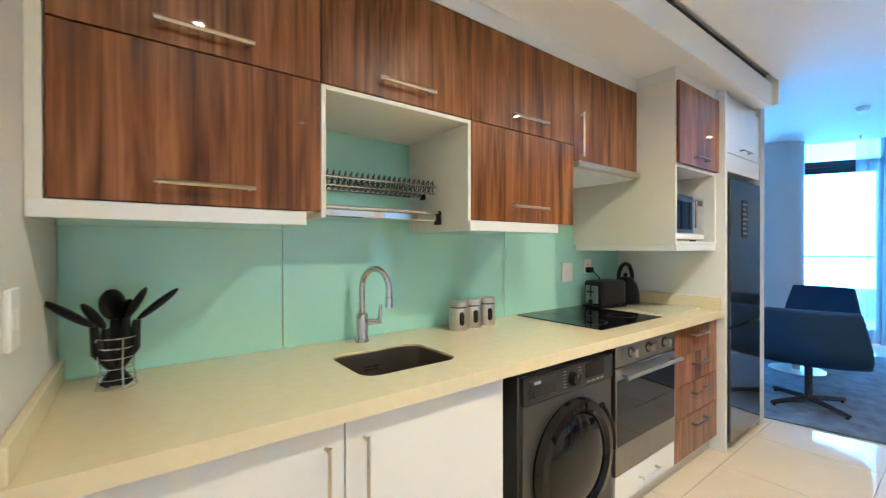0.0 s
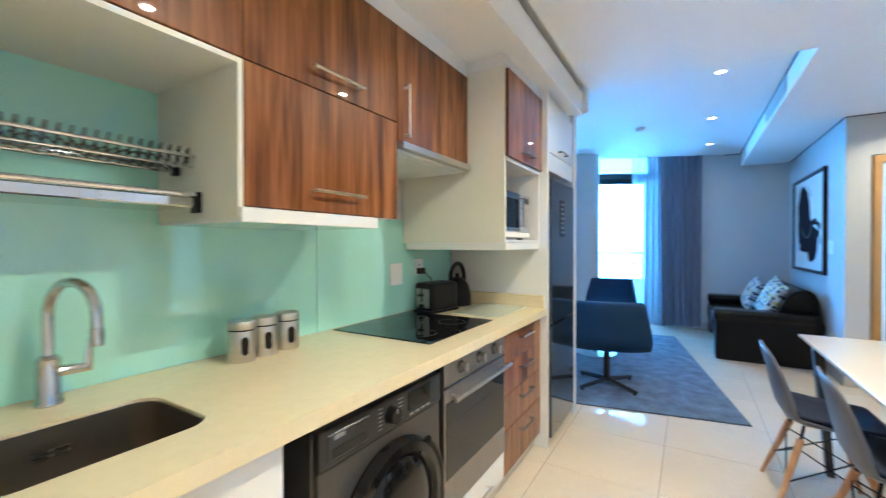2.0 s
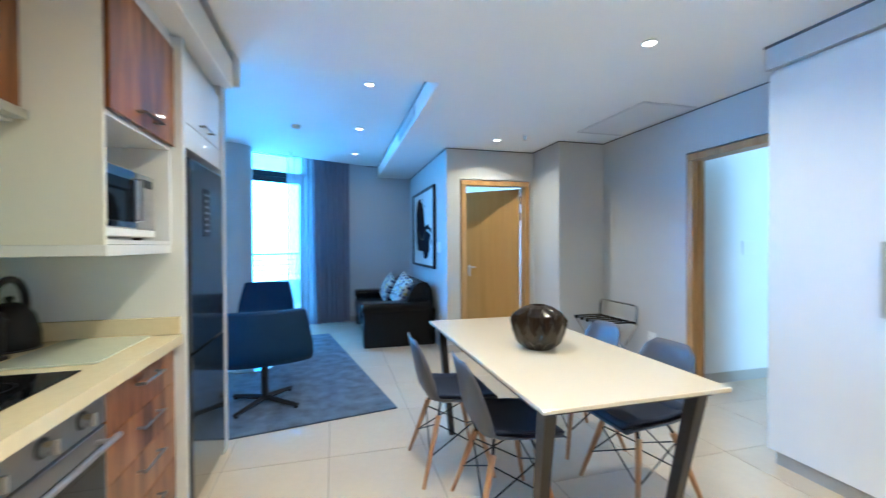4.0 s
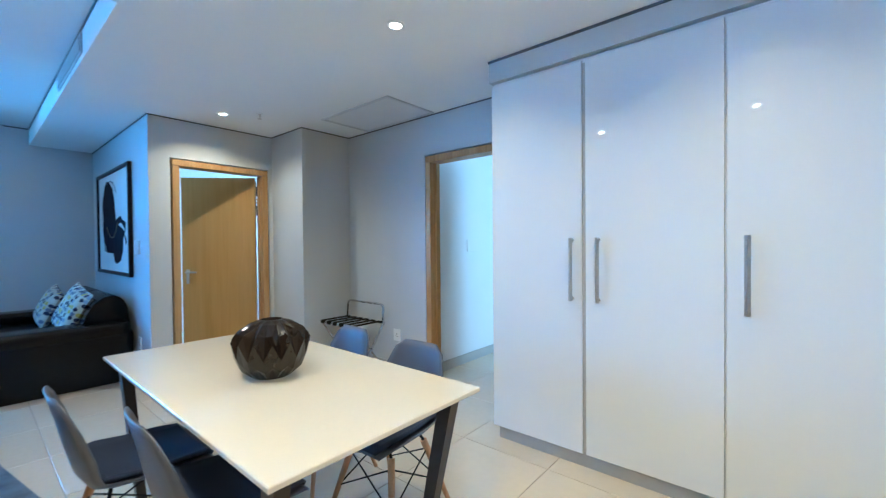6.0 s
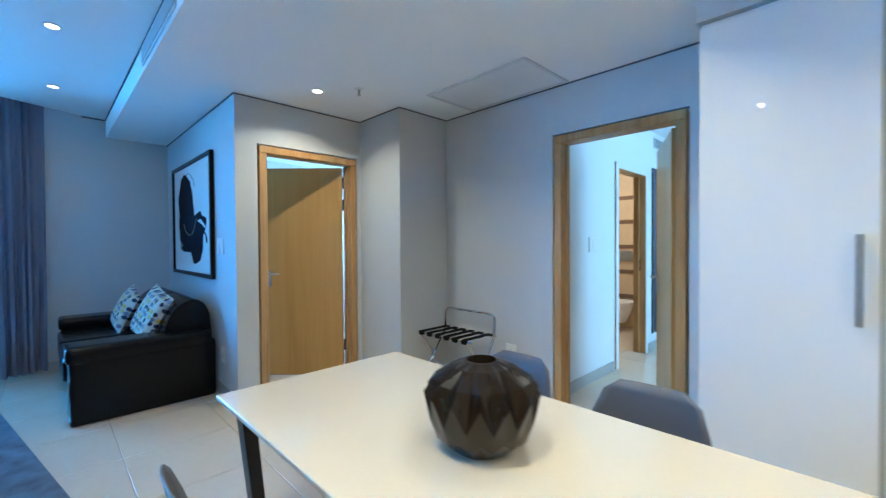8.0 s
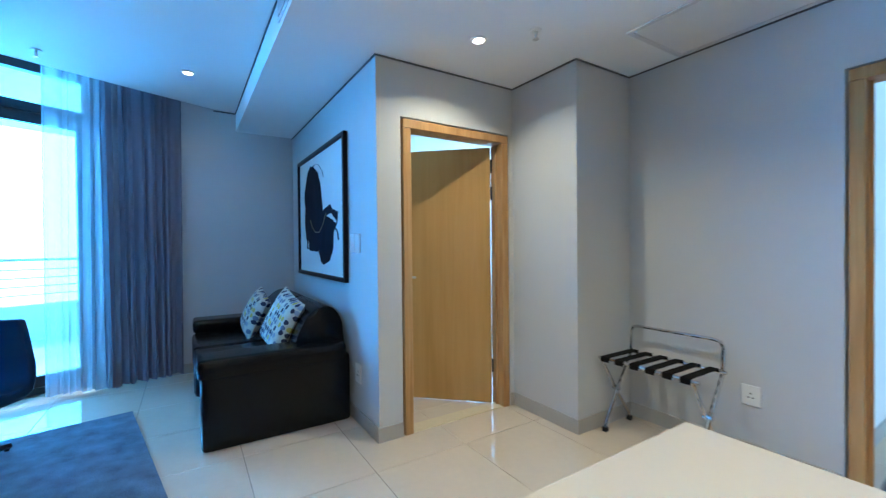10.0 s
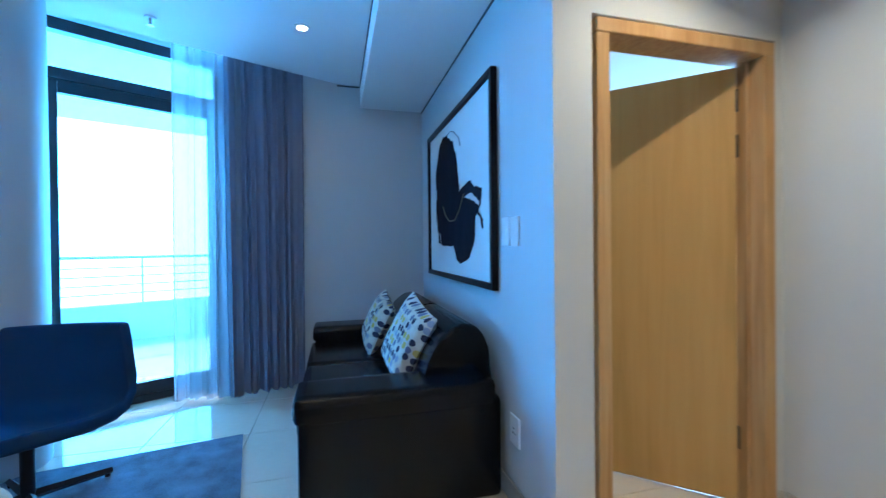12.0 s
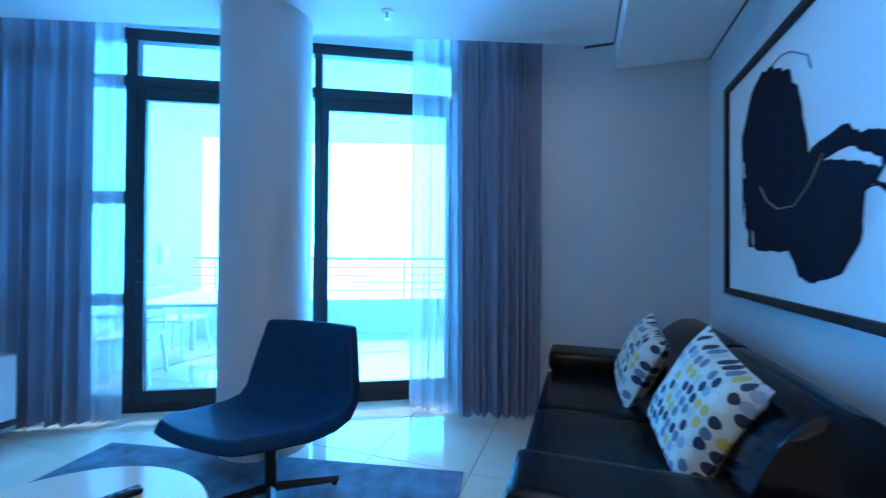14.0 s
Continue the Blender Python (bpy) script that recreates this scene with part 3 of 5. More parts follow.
wstruct("balcony_side_wall", box(-0.83, -0.68, 0.14, 3.26, -0.01, 2.979), M_RENDER, "white rendered side wall of the balcony")
railing = thing("balcony_railing", WIN @ Matrix.Translation((1, 3.02, 0.5)), "slim steel balcony railing on the parapet", "railing")
ROOT[railing.name] = WIN @ Matrix.Translation((1, 3.02, 0.5))
for z, r in ((0.64, 0.022), (0.50, 0.007), (0.38, 0.007), (0.26, 0.007), (0.14, 0.007)):
    part("rail", tube([(-6, 0, z), (6, 0, z)], r, 6), M_STEEL, railing, local=True)
for k in range(9):
    part("post", tube([(-5.6 + 1.4 * k, 0, 0), (-5.6 + 1.4 * k, 0, 0.62)], 0.014, 6), M_STEEL, railing, local=True)
sign = thing("wall_sign", WIN @ Matrix.Translation((-0.68, 2.1, 1.08)), "small blue and white box on the balcony wall", "sign")
part("board", box(0, 0.05, -0.1, 0.1, 0, 0.25, 0.004), M_SWITCH, sign, local=True)
# added glowing sheet: whites out the view and lights the lounge
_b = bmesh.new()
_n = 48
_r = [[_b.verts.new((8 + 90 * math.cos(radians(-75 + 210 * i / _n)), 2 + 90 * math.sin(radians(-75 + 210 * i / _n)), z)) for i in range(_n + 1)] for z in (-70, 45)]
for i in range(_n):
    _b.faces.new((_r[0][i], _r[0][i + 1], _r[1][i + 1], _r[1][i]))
struct("backdrop", _b, M_BACK, "glowing sheet standing in for bright daylight beyond the balcony")
struct("ground", box(-2000, 2000, -2000, 2000, -60.2, -60), M_DECK, "far ground below the building")


def outdoor_chair(m):
    ob = thing("outdoor_chair", m, "white resin armchair on the balcony", "chair", "balcony chairs")
    part("seat", box(-0.24, 0.24, -0.24, 0.24, 0.42, 0.45, 0.01), M_OUTP, ob, local=True)
    part("backrest", box(-0.24, 0.24, 0.21, 0.25, 0.46, 0.82, 0.012), M_OUTP, ob, local=True)
    for sx in (-1, 1):
        part("armrest", tube([(sx * 0.27, 0.22, 0.66), (sx * 0.27, -0.2, 0.66), (sx * 0.27, -0.22, 0.44)], 0.018, 6), M_OUTP, ob, local=True)
        for sy in (-1, 1):
            part("leg", tube([(sx * 0.22, sy * 0.2, 0.43), (sx * 0.26, sy * 0.24, 0)], 0.018, 6), M_OUTP, ob, local=True)
    return ob


_c = outdoor_chair(WIN @ Matrix.Translation((-0.35, 0.85, -0.01)) @ Matrix.Rotation(radians(100), 4, "Z"))
copy_thing(_c, WIN @ Matrix.Translation((0.65, 1.5, -0.01)) @ Matrix.Rotation(radians(-90), 4, "Z"))
copy_thing(_c, WIN @ Matrix.Translation((-0.4, 1.9, -0.01)) @ Matrix.Rotation(radians(80), 4, "Z"))
_t = thing("outdoor_table", WIN @ Matrix.Translation((0.1, 1.45, -0.01)), "white rectangular balcony dining table", "table")
part("tabletop", box(-0.45, 0.45, -0.7, 0.7, 0.71, 0.745, 0.006), M_OUTP, _t, local=True)
for _sx in (-1, 1):
    for _sy in (-1, 1):
        part("leg", box(_sx * 0.42 - 0.025, _sx * 0.42 + 0.025, _sy * 0.66 - 0.025, _sy * 0.66 + 0.025, 0, 0.71), M_OUTP, _t, local=True)

# ---- kitchen ----
YW, YU, YM, YF, YC, ZC = 1.945, 1.48, 1.258, 1.252, 1.213, 0.925
# glass panels of the splashback
for x0, x1 in ((-0.118, 0.553), (0.557, 1.842), (1.846, 3.12)):
    struct("splashback", box(x0, x1, YW - 0.010, YW - 0.001, ZC + 0.0, 2.0 if x0 > 0.5 and x1 < 2 else 1.5, 0.001), M_SPLASH, "pale teal back-painted glass panel")


def upper_unit(x0, x1, z0, z1, hz, label, hx=None):
    """A wall cabinet with a lift-up zebrano front and a bar handle near its lower edge."""
    ob = thing("wall_cabinet", (x0, YU, z0), label, "cabinet", "kitchen wall cabinets")
    part("body", box(x0, x1, YU + 0.021, YW - 0.012, z0, z1), M_CREAM, ob)
    d = part("door", box(x0 + 0.002, x1 - 0.002, YU, YU + 0.019, z0 + 0.002, z1 - 0.002, 0.0015), M_WOOD, ob)
    c = (x0 + x1) / 2 if hx is None else hx
    bar_handle(d, (c - 0.118, YU, hz), (c + 0.118, YU, hz), (0, -0.03, 0))
    return ob


ZB, ZS, ZT = 1.452, 1.866, 2.285
L_UP = "glossy zebrano-grained wall cabinet with steel bar handle"
upper_unit(-0.087, 0.55, ZS, ZT, 1.917, L_UP)
upper_unit(0.55, 1.184, ZS, ZT, 1.925, L_UP)
upper_unit(1.184, 1.885, ZS, ZT, 1.929, L_UP)
upper_unit(-0.087, 0.55, ZB, ZS, 1.507, L_UP)
upper_unit(1.184, 1.885, ZB, ZS, 1.523, L_UP)
# extractor cabinet with two upright doors
_u = thing("wall_cabinet", (1.885, YU, 1.79), "zebrano wall cabinet with two doors above the extractor", "cabinet", "kitchen wall cabinets")
part("body", box(1.885, 2.528, YU + 0.021, YW - 0.012, 1.79, ZT), M_CREAM, _u)
for x0, x1, hx in ((1.887, 2.235, 1.935), (2.238, 2.526, 0)):
    d = part("door", box(x0, x1, YU, YU + 0.019, 1.792, ZT - 0.002, 0.0015), M_WOOD, _u)
    if hx:
        bar_handle(d, (hx, YU, 1.81), (hx, YU, 2.04), (0, -0.03, 0))
_h = thing("extractor_hood", (1.9, YU, 1.74), "slim steel pull-out extractor hood", "hood")
part("body", box(1.89, 2.51, YU + 0.01, YW - 0.015, 1.745, 1.788, 0.004), M_HOOD, _h)
part("visor", box(1.89, 2.51, YU - 0.03, YU + 0.008, 1.755, 1.786, 0.003), M_STEEL, _h)
part("filter", box(1.95, 2.45, YU + 0.05, YW - 0.1, 1.740, 1.744), M_VENT, _h)
struct("trim_filler", box(-0.118, 2.52, YU + 0.004, YU + 0.02, ZT + 0.002, 2.369), M_WHITE)
struct("trim_side_panel", box(-0.118, -0.089, YU - 0.002, YW - 0.012, 1.41, ZT), M_CREAM)
for x0, x1 in ((-0.117, 0.50), (1.17, 1.745)):
    struct("trim_light_pelmet", box(x0, x1, YU - 0.01, YW - 0.013, 1.408, 1.450, 0.002), M_WHITE)
# open niche with plate rack
_n = thing("open_shelf_unit", (0.55, YU, ZB), "cream open niche between the wall cabinets", "shelf")
part("side", box(0.551, 0.566, YU + 0.002, YW - 0.011, ZB - 0.015, ZS - 0.002), M_CREAM, _n)
part("side", box(1.168, 1.183, YU + 0.002, YW - 0.011, 1.42, ZS - 0.002), M_CREAM, _n)
part("top", box(0.567, 1.167, YU + 0.002, YW - 0.011, ZS - 0.017, ZS - 0.002), M_CREAM, _n)
_r = thing("plate_rack", (0.87, 1.7, 1.47), "chrome two-tier plate rack with drip tray", "rack")
for y0, z, r in ((1.70, 1.612, 0.006), (1.905, 1.605, 0.005), (1.80, 1.575, 0.006), (1.715, 1.582, 0.005)):
    part("rod", tube([(0.57, y0, z), (1.165, y0, z)], r, 8), M_CHROME, _r, smooth=True)
for k in range(24):
    x = 0.58 + k * 0.0246
    part("wire", tube([(x, 1.705, 1.585), (x, 1.70, 1.618), (x + 0.008, 1.712, 1.638), (x + 0.013, 1.735, 1.632), (x + 0.013, 1.745, 1.60), (x + 0.013, 1.80, 1.58), (x + 0.013, 1.85, 1.60), (x + 0.008, 1.875, 1.634), (x, 1.90, 1.628), (x, 1.905, 1.60)], 0.003, 5), M_GRAPH, _r)
for x in (0.568, 1.150):
    part("end_cap", box(x, x + 0.016, 1.785, 1.815, 1.562, 1.588, 0.003), M_BLACK, _r)
    part("end_cap", box(x, x + 0.016, 1.66, 1.70, 1.440, 1.502, 0.003), M_BLACK, _r)
_dt = part("drip_tray", box(0.585, 1.149, 1.672, 1.92, 1.455, 1.486, 0.004), M_CHROME, _r)
part("tray_lip", tube([(0.585, 1.668, 1.493), (1.149, 1.668, 1.493)], 0.007, 8), M_CHROME, _r, smooth=True)

# microwave unit
_m = thing("microwave_cabinet", (2.8, YM, 1.31), "white open-fronted wall unit with a zebrano flap above", "cabinet")
XL, XR = 2.53, 3.120
part("side", box(XL, XL + 0.018, YM, YW - 0.012, 1.355, 2.30), M_CREAM, _m)
part("side", box(XR - 0.022, XR - 0.002, YM, YW - 0.012, 1.355, 2.30), M_WHITE, _m)
part("bottom", box(XL + 0.0, XR - 0.03, YM - 0.006, YW - 0.03, 1.315, 1.354, 0.002), M_WHITE, _m)
part("shelf", box(XL + 0.019, XR - 0.023, YM, YW - 0.012, 1.356, 1.372), M_WHITE, _m)
part("shelf", box(XL + 0.019, XR - 0.023, YM, YW - 0.012, 1.802, 1.82), M_WHITE, _m)
part("back", box(XL + 0.019, XR - 0.023, YW - 0.03, YW - 0.0125, 1.373, 1.80), M_CREAM, _m)
part("top", box(XL, XR - 0.002, YM, YW - 0.012, 2.302, 2.368), M_WHITE, _m)
_d = part("flap", box(XL + 0.006, XR - 0.006, YM - 0.02, YM - 0.002, 1.822, 2.29, 0.0015), M_WOOD, _m)
bar_handle(_d, (2.72, YM - 0.02, 1.87), (2.90, YM - 0.02, 1.87), (0, -0.03, 0), 0.007, M_OVEN)
_mw = thing("microwave", (2.8, 1.5, 1.373), "small silver microwave with a dark glass door", "microwave")
part("body", box(2.56, 3.05, 1.315, 1.70, 1.385, 1.66, 0.006), M_STEEL, _mw)
_md = part("door", box(2.565, 2.862, 1.295, 1.314, 1.42, 1.655, 0.004), M_CHROME, _mw, "mirror-bright steel door")
part("window", box(2.590, 2.838, 1.292, 1.2945, 1.445, 1.615, 0.001), M_BGLASS, _md, "dark glass window")
part("door_handle", tube([(2.850, 1.294, 1.45), (2.850, 1.272, 1.455), (2.850, 1.272, 1.62), (2.850, 1.294, 1.625)], 0.006, 8), M_CHROME, _md, smooth=True)
part("control_panel", box(2.865, 3.045, 1.297, 1.314, 1.42, 1.655, 0.004), M_STEEL, _mw)
part("display", box(2.90, 3.01, 1.2955, 1.2968, 1.60, 1.635), M_BGLASS, _mw)
for _k in range(4):
    for _j in range(3):
        part("button", box(2.90 + 0.04 * _j, 2.93 + 0.04 * _j, 1.2945, 1.2968, 1.45 + 0.033 * _k, 1.472 + 0.033 * _k, 0.001), M_STEEL, _mw)
part("lower_trim", box(2.565, 3.045, 1.299, 1.314, 1.388, 1.418, 0.003), M_SWITCH, _mw)
for x in (2.58, 3.0):
    part("foot", box(x, x + 0.03, 1.34, 1.37, 1.3725, 1.386), M_BLACK, _mw)

# tall panel, fridge and cupboard over it
struct("trim_tall_panel", box(3.122, 3.158, 1.205, YW, 0.0, 2.352, 0.002), M_WHITE, "white tall side panel of the fridge housing")
_f = thing("fridge_freezer", (3.48, 1.5, 0), "dark steel fridge freezer with two doors", "fridge")
part("body", box(3.175, 3.77, 1.26, 1.90, 0.03, 1.79, 0.006), M_GRAPHD, _f)
for z0, z1 in ((0.05, 0.80), (0.812, 1.79)):
    _d = part("door", box(3.173, 3.772, 1.192, 1.258, z0, z1, 0.010, seg=2), M_FRIDGE, _f)
    part("grip", box(3.60, 3.765, 1.196, 1.25, z1 - 0.004 if z1 < 1 else z0 - 0.004, (z1 if z1 < 1 else z0) + 0.006), M_DARK, _d)
_lab = part("badge", box(3.38, 3.49, 1.1895, 1.1925, 1.40, 1.66), M_BLACK, _f, "dark label strip with grey blocks")
for k in range(7):
    part("badge_bar", box(3.395, 3.475 - 0.012 * (k % 3), 1.1885, 1.1893, 1.425 + 0.033 * k, 1.438 + 0.033 * k), M_LABEL, _f)
for x in (3.2, 3.72):
    for y in (1.28, 1.86):
        part("foot", box(x, x + 0.03, y, y + 0.03, 0, 0.031), M_BLACK, _f)
_c = thing("fridge_cupboard", (3.48, 1.21, 1.83), "white gloss cupboard above the fridge", "cabinet")
part("body", box(3.16, 3.788, 1.228, YW - 0.002, 1.835, 2.351), M_WHITE, _c)
part("panel", box(3.16, 3.788, 1.208, 1.226, 1.835, 1.957, 0.001), M_WHITE, _c)
_d = part("door", box(3.16, 3.788, 1.208, 1.226, 1.961, 2.30, 0.001), M_WHITE, _c)
bar_handle(_d, (3.38, 1.208, 2.0), (3.56, 1.208, 2.0), (0, -0.028, 0), 0.006, M_OVEN)

# worktop with a rounded cut-out for the sink
SX0, SX1, SY0, SY1 = 0.655, 1.045, 1.385, 1.70


def worktop_mesh():
    b = bmesh.new()
    hole = rounded(SX0, SX1, SY0, SY1, 0.06, 6)
    outer = [(-0.118, YC), (3.120, YC), (3.120, YW - 0.011), (-0.118, YW - 0.011)]
    for z in (ZC, ZC - 0.045):
        vo = [b.verts.new((x, y, z)) for x, y in outer]
        vh = [b.verts.new((x, y, z)) for x, y in hole]
        eo = [b.edges.new((vo[i], vo[(i + 1) % 4])) for i in range(4)]
        eh = [b.edges.new((vh[i], vh[(i + 1) % len(vh)])) for i in range(len(vh))]
        bmesh.ops.triangle_fill(b, use_beauty=True, edges=eo + eh)
        if z == ZC:
            top = (vo, vh)
        else:
            for A, B in zip(top, (vo, vh)):
                for i in range(len(A)):
                    j = (i + 1) % len(A)
                    b.faces.new((A[i], A[j], B[j], B[i]))
    return b


_w = thing("worktop", (1.5, YC, ZC - 0.045), "polished cream quartz kitchen worktop", "worktop")
part("slab", worktop_mesh(), M_QUARTZ, _w)
part("upstand", box(-0.1185, -0.100, YC + 0.01, YW - 0.012, ZC + 0.001, ZC + 0.07, 0.002), M_QUARTZ, _w)
part("upstand", box(3.100, 3.1205, YC + 0.01, YW - 0.012, ZC + 0.001, ZC + 0.085, 0.002), M_QUARTZ, _w)
_s = thing("sink", (0.85, 1.54, 0.74), "undermounted satin steel sink bowl", "sink")
_b = bmesh.new()
_ra = rounded(SX0 + 0.002, SX1 - 0.002, SY0 + 0.002, SY1 - 0.002, 0.058, 6)
_rb = rounded(SX0 + 0.012, SX1 - 0.012, SY0 + 0.012, SY1 - 0.012, 0.055, 6)
_va = [_b.verts.new((x, y, ZC - 0.009)) for x, y in _ra]
_vb = [_b.verts.new((x, y, ZC - 0.19)) for x, y in _rb]
for i in range(len(_va)):
    j = (i + 1) % len(_va)
    _b.faces.new((_va[i], _va[j], _vb[j], _vb[i]))
_b.faces.new(_vb)
part("bowl", _b, M_SINK, _s, smooth=True)
part("drain", lathe([(0.035, 0), (0.04, 0.004), (0.02, 0.005)], 20, (0.85, 1.55, ZC - 0.189)), M_CHROME, _s)
for k in range(2):
    for z in (0.845, 0.858):
        part("overflow_slot", box(0.80 + k * 0.036, 0.828 + k * 0.036, SY1 - 0.0125, SY1 - 0.004, z, z + 0.006), M_DARK, _s)
_t = thing("kitchen_tap", (0.869, 1.85, ZC), "chrome swan-neck mixer tap", "tap")
part("base", lathe([(0.03, 0), (0.03, 0.008), (0.026, 0.014), (0.026, 0.12), (0.018, 0.13)], 20, (0.869, 1.85, ZC)), M_CHROME, _t, smooth=True)
_pts = [(0.869, 1.85, ZC + 0.12), (0.869, 1.85, ZC + 0.235)] + [(0.869 + 0.03 * (1 - math.cos(radians(a))), 1.85 - 0.066 * (1 - math.cos(radians(a))), ZC + 0.235 + 0.088 * math.sin(radians(a))) for a in range(15, 181, 15)]
_e = _pts[-1]
part("spout", tube(_pts + [(_e[0], _e[1], _e[2] - 0.03)], 0.0135, 12), M_CHROME, _t, smooth=True)
part("nozzle", tube([(_e[0], _e[1], _e[2] - 0.031), (_e[0], _e[1], _e[2] - 0.075)], 0.016, 12), M_CHROME, _t, smooth=True)
part("lever", tube([(0.869, 1.85, ZC + 0.085), (0.945, 1.83, ZC + 0.085), (0.95, 1.828, ZC + 0.16)], [0.017, 0.016, 0.006], 10), M_CHROME, _t, smooth=True)

# base units
_b1 = thing("base_cabinet", (0.5, YF, 0.1), "white gloss base cabinet with two doors", "cabinet")
part("body", box(-0.118, 1.135, YF + 0.021, YW - 0.02, 0.1, 0.70), M_WHITE, _b1)
for x0, x1, hx in ((-0.116, 0.527, 0.475), (0.531, 1.135, 0.585)):
    d = part("door", box(x0, x1, YF, YF + 0.019, 0.102, ZC - 0.06, 0.0015), M_WHITE, _b1)
    bar_handle(d, (hx, YF, 0.62), (hx, YF, 0.82), (0, -0.03, 0))
struct("trim_plinth", box(-0.118, 3.12, 1.298, 1.315, 0.0, 0.099), M_STEEL, "brushed metal plinth")
# dark panel painted for the shade in the washing machine's bay
struct("trim_shade_panel", box(1.14, 1.90, 1.90, 1.93, 0.0, 0.88), M_DARK)

_wm = thing("washing_machine", (1.53, 1.5, 0), "graphite front-loading washing machine with a black door", "washing machine")
WX0, WX1, WY = 1.235, 1.845, 1.247
part("body", box(WX0, WX1, WY + 0.02, 1.80, 0.015, 0.845, 0.008), M_GRAPH, _wm)
part("front", box(WX0, WX1, WY, WY + 0.019, 0.03, 0.735, 0.008, seg=2), M_GRAPH, _wm)
part("control_panel", box(WX0, WX1, WY - 0.006, WY + 0.019, 0.738, 0.845, 0.008, seg=2), M_GRAPHD, _wm)
part("drawer", box(WX0 + 0.03, WX0 + 0.19, WY - 0.011, WY - 0.005, 0.757, 0.83, 0.003), M_GRAPHD, _wm)
part("drawer_grip", box(WX0 + 0.045, WX0 + 0.18, WY - 0.014, WY - 0.0105, 0.762, 0.788), M_DARK, _wm)
part("badge", box(WX0 + 0.05, WX0 + 0.09, WY - 0.0125, WY - 0.0108, 0.812, 0.823), M_LABEL, _wm)
_dl = part("dial", disc_y(1.535, WY - 0.004, 0.792, 0.030, 0.03, 24, 0.026), M_BLACK, _wm, smooth=True)
part("dial_mark", box(1.533, 1.537, WY - 0.0355, WY - 0.034, 0.80, 0.815), M_LABEL, _wm)
for k in range(6):
    part("print", box(1.575, 1.598, WY - 0.0072, WY - 0.0062, 0.760 + 0.013 * k, 0.763 + 0.013 * k), M_LABEL, _wm)
    part("print", box(1.475, 1.492, WY - 0.0072, WY - 0.0062, 0.760 + 0.013 * k, 0.763 + 0.013 * k), M_LABEL, _wm)
part("display", box(1.63, 1.77, WY - 0.0085, WY - 0.005, 0.770, 0.832, 0.001), M_BGLASS, _wm)
for k in range(4):
    part("button", box(1.64 + 0.034 * k, 1.662 + 0.034 * k, WY - 0.008, WY - 0.0055, 0.75, 0.757), M_LABEL, _wm)
part("door_ring", turn(lathe([(0.255, 0), (0.26, 0.012), (0.245, 0.04), (0.215, 0.045), (0.20, 0.03)], 48, cap=False), Matrix.Translation((1.545, WY, 0.445)) @ Matrix.Rotation(radians(90), 4, "X")), M_BGLASS, _wm, "gloss black door ring", smooth=True)
part("door_glass", turn(lathe([(0.205, 0.02), (0.19, 0.035), (0.13, 0.05), (0.05, 0.056)], 48), Matrix.Translation((1.545, WY, 0.445)) @ Matrix.Rotation(radians(90), 4, "X")), M_BGLASS, _wm, "smoked glass door", smooth=True)
part("door_handle", tube([(1.545 + 0.262 * math.cos(radians(a)), WY - 0.03, 0.445 + 0.262 * math.sin(radians(a))) for a in range(-5, 50, 9)], 0.014, 8), M_BLACK, _wm, smooth=True)
for x in (WX0 + 0.03, WX1 - 0.06):
    part("foot", lathe([(0.02, 0), (0.02, 0.016)], 12, (x, 1.35, 0)), M_BLACK, _wm)

_o = thing("oven", (2.2, YF, 0.24), "built-in stainless steel oven with dark glass", "oven")
OX0, OX1 = 1.885, 2.503
part("body", box(OX0 + 0.01, OX1 - 0.01, YF + 0.02, 1.80, 0.25, 0.87), M_GRAPH, _o)
part("control_panel", box(OX0, OX1, YF - 0.004, YF + 0.019, 0.765, 0.872, 0.003), M_OVEN, _o)
_od = part("door", box(OX0, OX1, YF - 0.004, YF + 0.019, 0.245, 0.757, 0.003), M_OVEN, _o)
part("window", box(OX0 + 0.012, OX1 - 0.012, YF - 0.0065, YF - 0.0035, 0.385, 0.70, 0.001), M_BGLASS, _od)
part("handle", tube([(OX0 + 0.06, YF - 0.004, 0.722), (OX0 + 0.06, YF - 0.045, 0.722)], 0.008, 8), M_STEEL, _od)
part("handle", tube([(OX1 - 0.06, YF - 0.004, 0.722), (OX1 - 0.06, YF - 0.045, 0.722)], 0.008, 8), M_STEEL, _od)
part("handle", tube([(OX0 + 0.015, YF - 0.048, 0.722), (OX1 - 0.015, YF - 0.048, 0.722)], 0.010, 10), M_STEEL, _od, smooth=True)
for x in (2.02, 2.195, 2.37):
    part("knob", disc_y(x, YF - 0.003, 0.822, 0.021, 0.03, 20, 0.018), M_CHROME, _o, smooth=True)
    part("knob_grip", box(x - 0.004, x + 0.004, YF - 0.043, YF - 0.033, 0.803, 0.841, 0.001), M_STEEL, _o)
    part("knob_ring", disc_y(x, YF - 0.0035, 0.822, 0.028, 0.003, 20), M_GRAPHD, _o)
_ud = thing("drawer_unit", (2.2, YF, 0.1), "white gloss drawer below the oven", "cabinet")
_d = part("drawer", box(OX0, OX1, YF, YF + 0.019, 0.102, 0.24, 0.0015), M_WHITE, _ud)
part("body", box(OX0, OX1, YF + 0.021, 1.80, 0.1, 0.243), M_WHITE, _ud)
bar_handle(_d, (2.10, YF, 0.175), (2.29, YF, 0.175), (0, -0.03, 0))
_dr = thing("drawer_unit", (2.8, YF, 0.1), "zebrano-fronted unit of four drawers", "cabinet")
part("body", box(2.508, 3.118, YF + 0.021, 1.80, 0.1, 0.87), M_WHITE, _dr)
